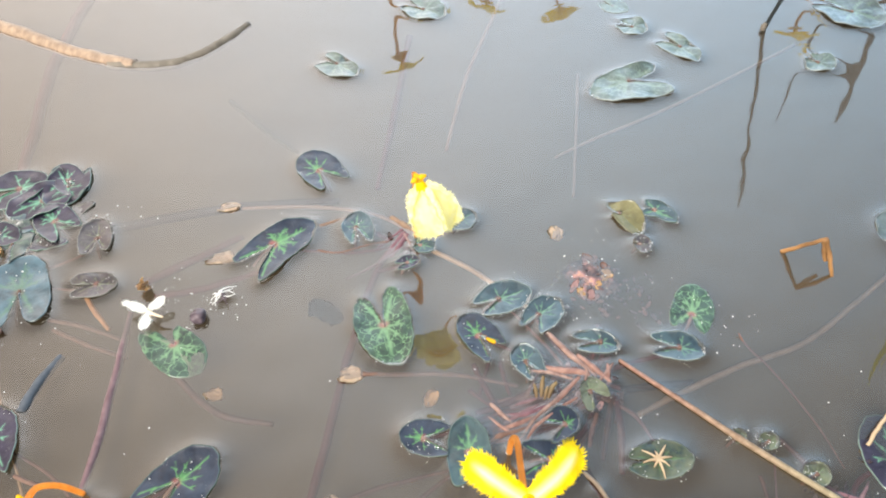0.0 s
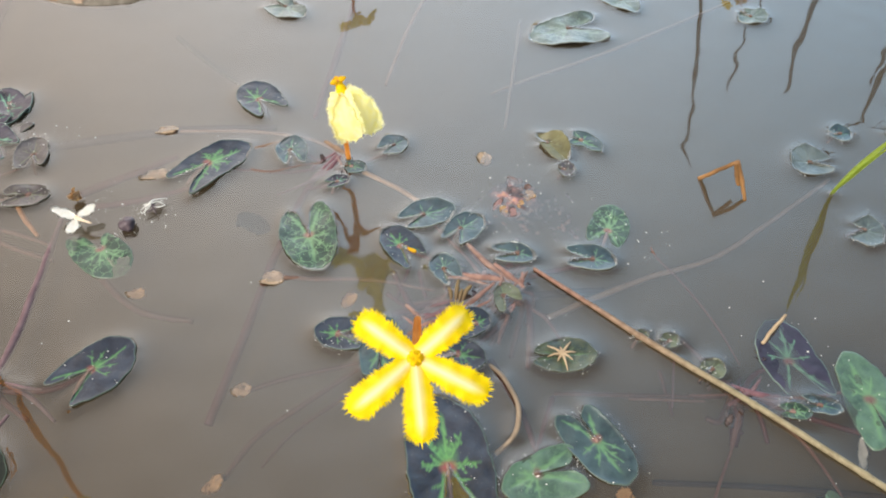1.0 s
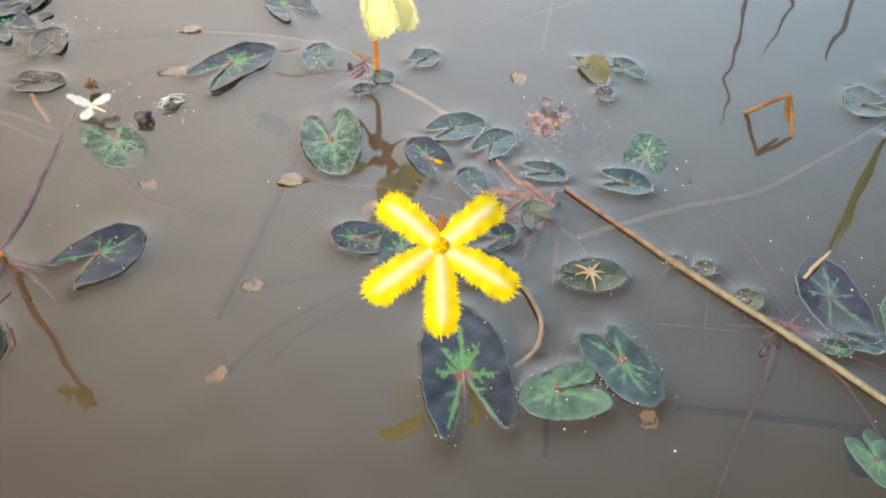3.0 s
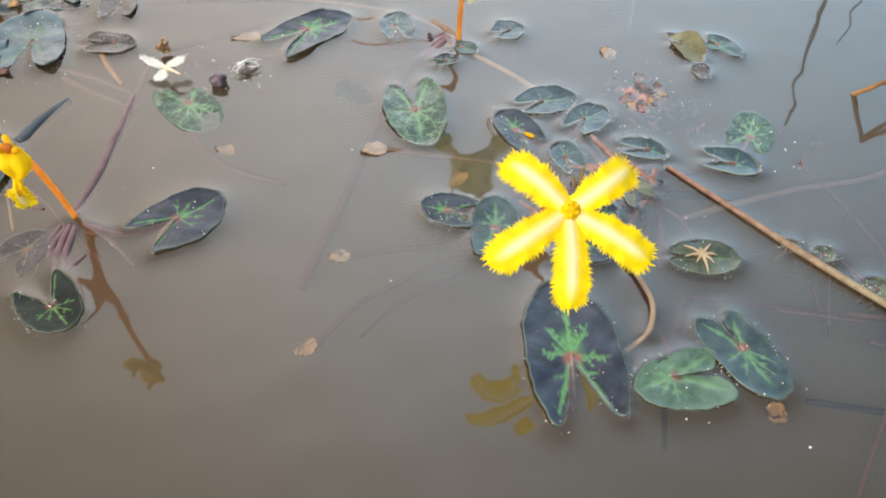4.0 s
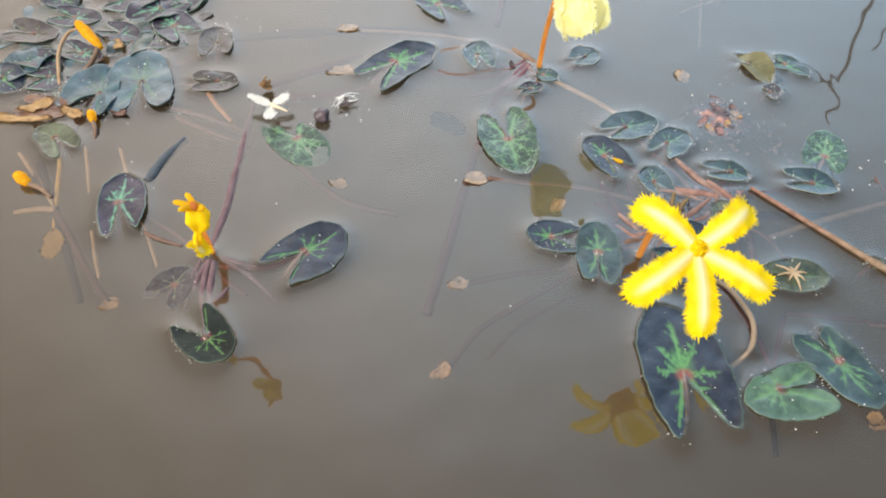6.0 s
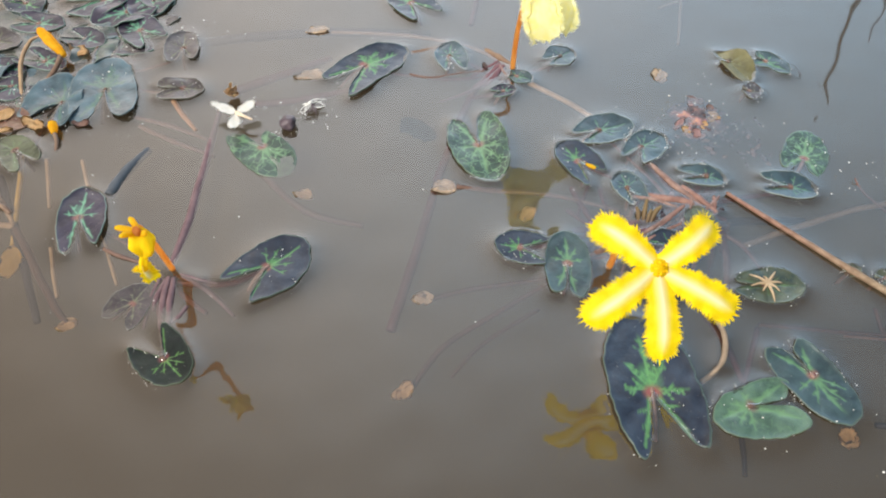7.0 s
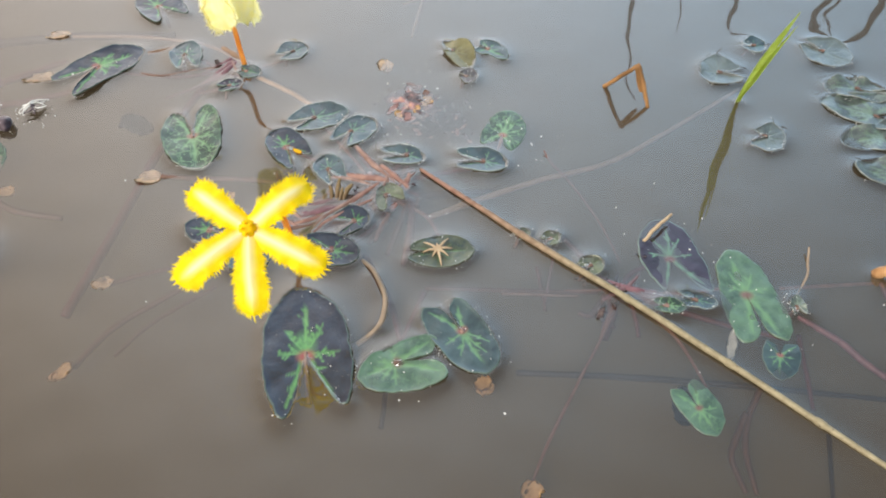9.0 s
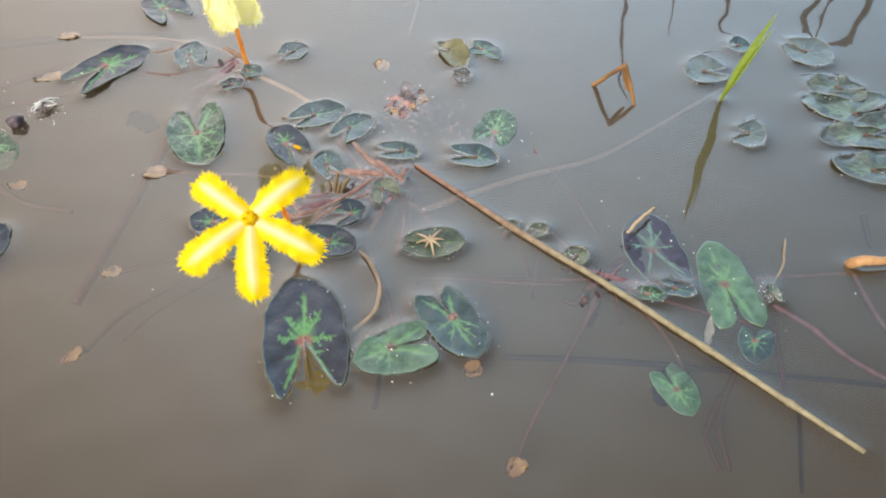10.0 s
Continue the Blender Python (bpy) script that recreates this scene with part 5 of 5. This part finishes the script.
withered_flower((-93.2, 37, 43.7), (-0.1, -0.38, -0.92), (-108.6, 57.5, -1), [(-106, 53.5, 16), (-101, 46.5, 33)], "withered yellow flower hanging with spread sepals")
for fx, fy, fh, tilt in ((-36, 335, 45, 0.3), (15, 397, 45, -0.2), (63, 389, 45, 0.2), (203, 360, 46, -0.1)):
    flower((fx, fy, fh), (tilt, -0.5, 0.6), fx, [(k * 72, 12, 7, 35) for k in range(5)],
           (fx - tilt * 20, fy + 8, -1), [(fx - tilt * 12, fy + 7, fh * 0.5)], "distant yellow fringed flower standing over the water", opened=25)
bud((-178.6, 142.6, 3.4), (-190.4, 151.2, 8.0), (-183.3, 131.5, -1), "closed orange-yellow bud leaning over dark leaves", 4.2)
bud((-166.5, 106, 0.8), (-168.5, 110, 2.4), (-164, 100, -1.2), "small orange bud among brown leaves", 3.2)
bud((-174, 76, 0.8), (-179.5, 78.8, 2.0), (-166, 73, -1.2), "small orange bud at the clump's edge", 3.9)
bud((9.6, 110.4, -0.2), (12.6, 108.4, 0.4), (8.0, 111.6, -0.9), "small orange bud lying in a leaf's notch", 1.3)
for hx, hy, turn, ln, wd, words in ((-193, 105.5, 3, 24, 4.0, "long amber dead leaf curled over the clump"), (-176, 110, -20, 10, 4, "rusty dead leaf scrap among floating leaves"),
                                    (-190, 112, 30, 12, 5, "rusty dead leaf scrap among floating leaves"), (-160, 112, 10, 6, 3, "rusty dead leaf scrap among floating leaves"), (-178, 150, -30, 11, 5, "rusty dead leaf scrap among floating leaves")):
    scrap = thing("dead_leaf", (hx, hy, 0.5), words, "dead leaf", "dead leaves in the clump", turn)
    bm = flake(random.Random(int(hx * hy)), ln, wd, 1.6)
    part("blade", bm, FLAKE[2 if ln > 8 else 0], scrap)

# ---- reed, bent straw and the tall stems beyond ----
reed = thing("reed", (164, 140.4, 0), "fresh yellow-green reed blade standing in the water", "reed")
for name, end, wide, off in (("blade", (-4.3, -20.4, 48), 3.1, 0.0), ("side_blade", (-2.9, -18.2, 42), 1.5, 0.9)):
    bm = bmesh.new()
    rows = []
    for i in range(19):
        u = i / 18
        c = Vector(end) * u + Vector((off, 0, 0)) * min(1, u * 4) + Vector((0, 0.9 * math.sin(u * 3), -1.5 * (1 - u) * (i == 0)))
        w = wide / 2 * (0.42 + 0.58 * math.sin(min(1, u * 1.9) * math.pi / 2)) * (1 - u ** 3) + 0.06
        rows.append([bm.verts.new((c + Vector((k * w, 0, 0.35 * w * k * k + 0.0))) * MM) for k in (-1, -0.5, 0, 0.5, 1)])
    for a, b in zip(rows, rows[1:]):
        for k in range(4):
            bm.faces.new((a[k], a[k + 1], b[k + 1], b[k]))
    bmesh.ops.solidify(bm, geom=bm.faces[:], thickness=0.25 * MM)
    part(name, bm, REED, reed)
MENISCUS.append(([(164 + 1.3 * math.cos(a), 140.4 + 1.0 * math.sin(a)) for a in np.linspace(0, 6, 9)], 0.6))
straw = thing("bent_straw", (125.5, 141.6, 0), "bent dry straw forming a triangle over the water", "straw")
for pts in (((-8.2, 6.2, -1), (-4.0, 3.1, 6.2), (0.3, -0.1, 13.6)), ((0, 0, 13.4), (2.9, -2.5, 6.7), (5.9, -5.0, -1)), ((-0.2, 0.2, 13), (1.6, -0.9, 7.0), (3.0, -1.6, 3.4))):
    bm = bmesh.new()
    tube(bm, [Vector(p) * MM for p in pts], [0.75 * MM, 0.85 * MM, 0.6 * MM], 8, 0.5)
    part("straw_leg", bm, STRAW, straw)
for bx, by, tx, ty, th, wide in ((149.7, 290.6, 181, 303, 134, 2.0), (236, 345, 244, 340, 101, 3.2), (218, 368, 216, 362, 120, 1.5), (276, 305, 272, 296, 88, 3.4),
                                (292, 282, 287, 272, 80, 3.4), (352, 420, 350, 414, 140, 3.2)):
    tall = thing("reed", (bx, by, 0), "tall dark reed stem standing out of the water", "reed", "tall reeds")
    top = Vector((tx - bx, ty - by, th))
    bm = bmesh.new()
    tube(bm, [Vector((0, 0, -4 * MM)), top * 0.35 * MM + Vector((0.8, 0, 0)) * MM, top * 0.7 * MM + Vector((-0.6, 0.5, 0)) * MM, top * MM], [wide / 2 * MM] * 3 + [wide * 0.3 * MM], 9, 0.5)
    part("shaft", bm, STALK["reed"], tall)
    bm = bmesh.new()
    tube(bm, [Vector((0, 0, -1 * MM)), Vector((0, 0, 1.0 * MM)), Vector((0, 0, 2.6 * MM))], [wide * 0.6 * MM, wide * 0.65 * MM, wide * 0.5 * MM], 9, 0.4)
    part("sheath", bm, STALK["sodden"], tall, "sodden grey sheath at the waterline")

# ---- pods, petals and litter ----
for px, py, tx, ty, ln, wd in ((-88, 171.6, -1, 0.1, 7, 4.2), (36.6, 154, 0, 1, 6.5, 4.0), (-31, 96.8, -1, 0, 6.5, 5.0), (-33.5, 56, -1, -0.1, 5, 3.2),
                              (-84.5, 148.0, -1, -0.5, 9.5, 4.6)):
    pod((px, py, -2.1 if 5 < ln < 9 else -2.5), (tx, ty), ln * 1.15, wd * 1.15)
for px, py, tx, ty in ((-35.8, 30, -0.6, -1), (-6.8, 91.2, -0.5, -1), (-75.2, 89.4, -1, 0.2), (-129, 38, -1, -0.3), (82.5, 2.5, -0.2, -1), (69, 25.5, 1, 0.4)):
    pod((px, py, -2.6), (tx, ty), 6, 3.6, "sunken orange-tan seed pod blurred by silty water", FLAKE[2])
white = thing("white_blossom", (-107.0, 119.0, 3.6), "fallen white three-petalled blossom on a green leaf", "blossom")
for ang, ln, wd in ((160, 10.5, 4.0), (50, 7.5, 4.2), (-80, 8.5, 4.4)):
    bm = flake(random.Random(int(ang)), ln, wd, 0.5)
    bm.transform(pose(0, 0, 0, 0, 0, ang) @ pose(ln * 0.5 * MM, 0, 0, 0, -8, 0))
    part("petal", bm, WHITE, white)
bm = bmesh.new()
tube(bm, [(0, 0, 0), (2.5 * MM, -1.5 * MM, 0.4 * MM), (6 * MM, -2.2 * MM, -0.6 * MM)], [0.8 * MM, 0.6 * MM, 0.3 * MM], 6)
part("stalk", bm, CREAM, white)
litter = thing("dry_husk", (-113, 131, 1.2), "crumpled amber dry husk floating beside a blossom", "husk")
for k in range(5):
    bm = flake(random.Random(50 + k), 5.0, 2.6, 0.9)
    bm.transform(pose(0, 0, k * 0.5 * MM, 20 * k, 15, k * 67))
    part("scrap", bm, CREAM if k % 2 else FLAKE[2], litter)
seed_ob = thing("dried_fruit", (-89.5, 118.5, 1.0), "round dark seed head with pale specks", "dried fruit")
bm = bmesh.new()
bmesh.ops.create_icosphere(bm, subdivisions=3, radius=2.8 * MM)
for v in bm.verts:
    v.co *= 1 + 0.35 * noise.noise(v.co * 600)
    v.co.z *= 0.8
part("seed", bm, SEED, seed_ob)
tuft = thing("root_tuft", (-83.5, 127.5, 0.8), "tangled pale dry rootlets floating on the water", "rootlets")
for k in range(20):
    r4 = random.Random(k)
    a = r4.random() * math.tau
    ln = r4.uniform(2.5, 5)
    bm = bmesh.new()
    tube(bm, [(0, 0, r4.uniform(0, 2) * MM), (ln * 0.5 * math.cos(a) * MM, ln * 0.5 * math.sin(a) * MM, r4.uniform(0.2, 1.2) * MM), (ln * math.cos(a + r4.uniform(-0.9, 0.9)) * MM, ln * math.sin(a + r4.uniform(-0.9, 0.9)) * MM, 0)], [0.28 * MM, 0.24 * MM, 0.12 * MM], 5, 0.5)
    part("rootlet", bm, FOAM if k % 3 else SEED, tuft)
clump = thing("rotting_clump", (47, 136, 0), "rotting clump of rusty and pink leaf scraps", "leaf litter")
bm = bmesh.new()
bmesh.ops.create_grid(bm, x_segments=36, y_segments=36, size=10 * MM)
for v in bm.verts:
    d = v.co.length / MM
    f = max(0.0, 1 - (d / (9.5 + 3.5 * noise.noise(v.co * 260))) ** 2)
    v.co.z = (-2.4 + 1.85 * f ** 0.5 + 0.5 * noise.noise(v.co * 300) + 0.3 * noise.noise(v.co * 900)) * MM
bmesh.ops.delete(bm, geom=[v for v in bm.verts if v.co.z < -2.15 * MM and v.co.length > 6 * MM], context="VERTS")
part("pulp", bm, PULP, clump, "soft pinkish brown rotted pulp")
# scraps lie in patches of their own colour: dark, pink, amber; a dim drift of crumbs trails off under the surface
for px, py, spread, count, skin_no in ((-1, 5, 2.0, 3, 1), (3, 1, 2.4, 3, 2), (2, -5, 2.0, 3, 2), (-3, -6, 1.8, 3, 1), (6, 6, 3.0, 4, 0)):
    for k in range(count):
        r5 = random.Random(int(400 + k * 31 + px * 7 + py * 3))
        bm = flake(r5, r5.uniform(3.0, 7.0), r5.uniform(2.0, 4.2), 0.3)
        bm.transform(pose((px + r5.gauss(0, spread)) * MM, (py + r5.gauss(0, spread)) * MM, r5.uniform(-1.15, -0.6) * MM, r5.uniform(-5, 5), r5.uniform(-5, 5), r5.uniform(0, 360)))
        part("scrap", bm, FLAKE[skin_no], clump)
for k in range(70):
    r5 = random.Random(700 + k)
    bm = flake(r5, r5.uniform(1.0, 4.0), r5.uniform(0.7, 2.2), 0.5)
    bm.transform(pose(r5.gauss(8, 8) * MM, r5.gauss(-8, 7) * MM, r5.uniform(-2.8, -1.2) * MM, r5.uniform(-6, 6), r5.uniform(-6, 6), r5.uniform(0, 360)))
    part("scrap", bm, FLAKE[(3, 0, 3)[k % 3]], clump)
for cx, cy, wide, count, words in ((37, 91, 9, 40, "brown and pink leaf scraps caught among the crown's stalks"), (108, 58, 8, 26, "dark plum leaf scraps caught among the crown's stalks"), (-20, 150, 7, 16, "dark plum leaf scraps caught among the crown's stalks")):
    heap = thing("leaf_scraps", (cx, cy, 0), words, "leaf litter", "leaf scraps at the crowns")
    for k in range(count):
        r5 = random.Random(900 + k * 7 + cx)
        bm = flake(r5, r5.uniform(1.5, 5.5), r5.uniform(0.7, 2.2), 0.8)
        bm.transform(pose(r5.gauss(0, wide * 0.6) * MM, r5.gauss(0, wide * 0.55) * MM, r5.uniform(-2.2, -0.3) * MM, r5.uniform(-15, 15), r5.uniform(-15, 15), r5.uniform(0, 360)))
        part("scrap", bm, (FLAKE[3], SEED, FLAKE[0], FLAKE[3], FLAKE[1], SEED)[k % 6] if cx == 37 else (SEED, FLAKE[3])[k % 2], heap)
ray = thing("star_husk", (58.6, 68.6, 0.7), "pale straw star-shaped husk lying on a leaf", "husk")
for k in range(8):
    a = k * math.tau / 8 + 0.2
    ln = 4.2 + 1.6 * math.sin(k * 2.3)
    bm = bmesh.new()
    tube(bm, [(0, 0, 0.6 * MM), (ln * 0.55 * math.cos(a) * MM, ln * 0.55 * math.sin(a) * MM, 0.8 * MM), (ln * math.cos(a) * MM, ln * math.sin(a) * MM, 0)], [0.55 * MM, 0.35 * MM, 0.15 * MM], 6, 0.3)
    part("arm", bm, HUSK, ray)
twig = thing("straw_twig", (124, 78, 1.8), "short broken straw lying across a dark leaf", "straw")
bm = bmesh.new()
tube(bm, [(-5 * MM, -5 * MM, 0), (0, 0.4 * MM, 0.8 * MM), (5 * MM, 5.4 * MM, 0.4 * MM)], [0.5 * MM, 0.6 * MM, 0.4 * MM], 6, 0.5)
part("shaft", bm, HUSK, twig)
sunken = thing("sunken_leaf", (-46, 122, -1.25), "dark leaf sunk under silty water", "leaf", turn=-35)
bm = flake(random.Random(3), 15, 9, 0.4)
part("blade", bm, SKIN["black"], sunken)
sunken = thing("sunken_leaf", (122, 23, -3.0), "dark leaf sunk under silty water", "leaf", turn=80)
bm = flake(random.Random(4), 11, 7, 0.4)
part("blade", bm, SKIN["dark"], sunken)

sunken = thing("sunken_leaf", (-157.4, 55.5, -1.5), "amber dead leaf sunk under silty water", "leaf", turn=-68)
bm = flake(random.Random(9), 12, 6.5, 0.4)
part("blade", bm, STALK["amber_deep"], sunken)
shred = thing("leaf_shred", (137.7, 40, -1.0), "pale shred of dead leaf caught against the runner", "leaf litter", turn=70)
bm = flake(random.Random(12), 11, 2.6, 0.6)
part("blade", bm, FOAM, shred)

# specks of foam, pollen and bubbles over the water and the leaves
r6 = random.Random(99)
bm = bmesh.new()
spots = [(-128, 166, 7, 16), (-100, 128, 9, 26), (-88, 118, 8, 18), (-138, 165, 8, 14), (47, 134, 14, 40), (84, 122, 12, 12), (55, 86, 12, 8), (128, 66, 22, 18), (-150, 110, 22, 34), (-175, 135, 20, 30), (0, 100, 80, 18), (150, 50, 30, 14), (30, 34, 12, 10), (-95, 60, 22, 6), (-64, 150, 12, 12), (-40, 162, 9, 10), (8, 110, 14, 14), (30, 118, 16, 14), (92, 116, 10, 10), (-82, 124, 7, 14), (-82, 60, 12, 8), (70, 30, 14, 8), (-155, 150, 18, 26)]
for sx, sy, spread, count in spots:
    for _ in range(count):
        x, y, r = r6.gauss(sx, spread * 0.6), r6.gauss(sy, spread * 0.6), r6.uniform(0.10, 0.30) * (1.5 if r6.random() < 0.12 else 1)
        m = pose(x * MM, y * MM, 0.7 * MM, r6.uniform(0, 90), r6.uniform(0, 90), 0) @ Matrix.Diagonal((r * MM, r * r6.uniform(0.5, 1) * MM, r * 0.7 * MM, 1))
        bmesh.ops.create_icosphere(bm, subdivisions=1, radius=1.0, matrix=m)
for ring, height in MENISCUS:
    if height not in (0.6, 0.85):
        continue
    for _ in range(r6.randint(5, 15)):
        k = r6.randrange(len(ring))
        for _ in range(r6.randint(1, 3)):
            x, y, r = ring[k][0] + r6.gauss(0, 0.9), ring[k][1] + r6.gauss(0, 0.9), r6.uniform(0.08, 0.22)
            bmesh.ops.create_icosphere(bm, subdivisions=1, radius=1.0, matrix=pose(x * MM, y * MM, 0.15 * MM, 0, 0, 0) @ Matrix.Diagonal((r * MM, r * 0.8 * MM, r * 0.6 * MM, 1)))
specks = part("foam_specks", bm, FOAM, None)
tagged(specks, "scattered white foam specks and pollen on the water", "foam", kind="stuff")


# ---- the water: one sheet to the horizon, climbing a little where things float ----
def water_sheet():
    def lines(lo, hi, step):
        inner = list(np.arange(lo, hi + step / 2, step))
        far = [60, 160, 400, 1000, 3000, 10000, 40000, 200000]
        return np.array([lo - f for f in far[::-1]] + inner + [hi + f for f in far])

    gx, gy = lines(-260, 280, 0.8), lines(-40, 340, 0.8)
    Z = np.zeros((len(gy), len(gx)))
    under = np.zeros(Z.shape, bool)
    for ring, height in MENISCUS:
        ring = np.array(ring)
        lo, hi = ring.min(0) - 9, ring.max(0) + 9
        ix, iy = np.where((gx > lo[0]) & (gx < hi[0]))[0], np.where((gy > lo[1]) & (gy < hi[1]))[0]
        if not len(ix) or not len(iy):
            continue
        PX, PY = np.meshgrid(gx[ix], gy[iy])
        d = np.full(PX.shape, 1e9)
        for px, py in ring:
            d = np.minimum(d, (PX - px) ** 2 + (PY - py) ** 2)
        rise = height * np.exp(-np.sqrt(d) / 2.3)
        if len(ring) == NA:  # the water lies lower under a blade
            inside = np.zeros(PX.shape, bool)
            for (ax, ay), (bx, by) in zip(ring, np.roll(ring, -1, 0)):
                if ay != by:
                    inside ^= ((ay > PY) != (by > PY)) & (PX < (bx - ax) * (PY - ay) / (by - ay) + ax)
            under[iy[0]:iy[-1] + 1, ix[0]:ix[-1] + 1] |= inside & (d > 0.8)
        block = Z[iy[0]:iy[-1] + 1, ix[0]:ix[-1] + 1]
        np.maximum(block, rise, out=block)
    Z[under] = -0.35
    GX, GY = np.meshgrid(gx, gy)
    verts = np.stack([GX, GY, Z - 0.75], -1).reshape(-1, 3) * MM
    nx, ny = len(gx), len(gy)
    idx = np.arange(nx * ny).reshape(ny, nx)
    quads = np.stack([idx[:-1, :-1], idx[:-1, 1:], idx[1:, 1:], idx[1:, :-1]], -1).reshape(-1, 4)
    me = bpy.data.meshes.new("water")
    me.vertices.add(len(verts)), me.vertices.foreach_set("co", verts.reshape(-1))
    me.loops.add(quads.size), me.loops.foreach_set("vertex_index", quads.reshape(-1))
    me.polygons.add(len(quads)), me.polygons.foreach_set("loop_start", np.arange(0, quads.size, 4))
    me.update()
    me.validate()
    me.polygons.foreach_set("use_smooth", [True] * len(me.polygons))
    me.materials.append(WATER)
    sheet = new("water", me)
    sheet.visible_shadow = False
    return tagged(sheet, "still silty grey-brown pond water reflecting a hazy sky", "water", kind="structure")


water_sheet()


def level(name, depths, material, label, category):
    bm = bmesh.new()
    for d in depths:
        bm.faces.new([bm.verts.new((x, y, -d * MM)) for x, y in ((-200, -200), (200, -200), (200, 200), (-200, 200))])
    ob = part(name, bm, material, None)
    return tagged(ob, label, category, kind="structure")


level("water_silt", (7.0,), VEIL, "suspended silt clouding the shallow water", "silt")
level("ground", (21.0,), BED, "soft grey-brown mud bed under the water", "mud")
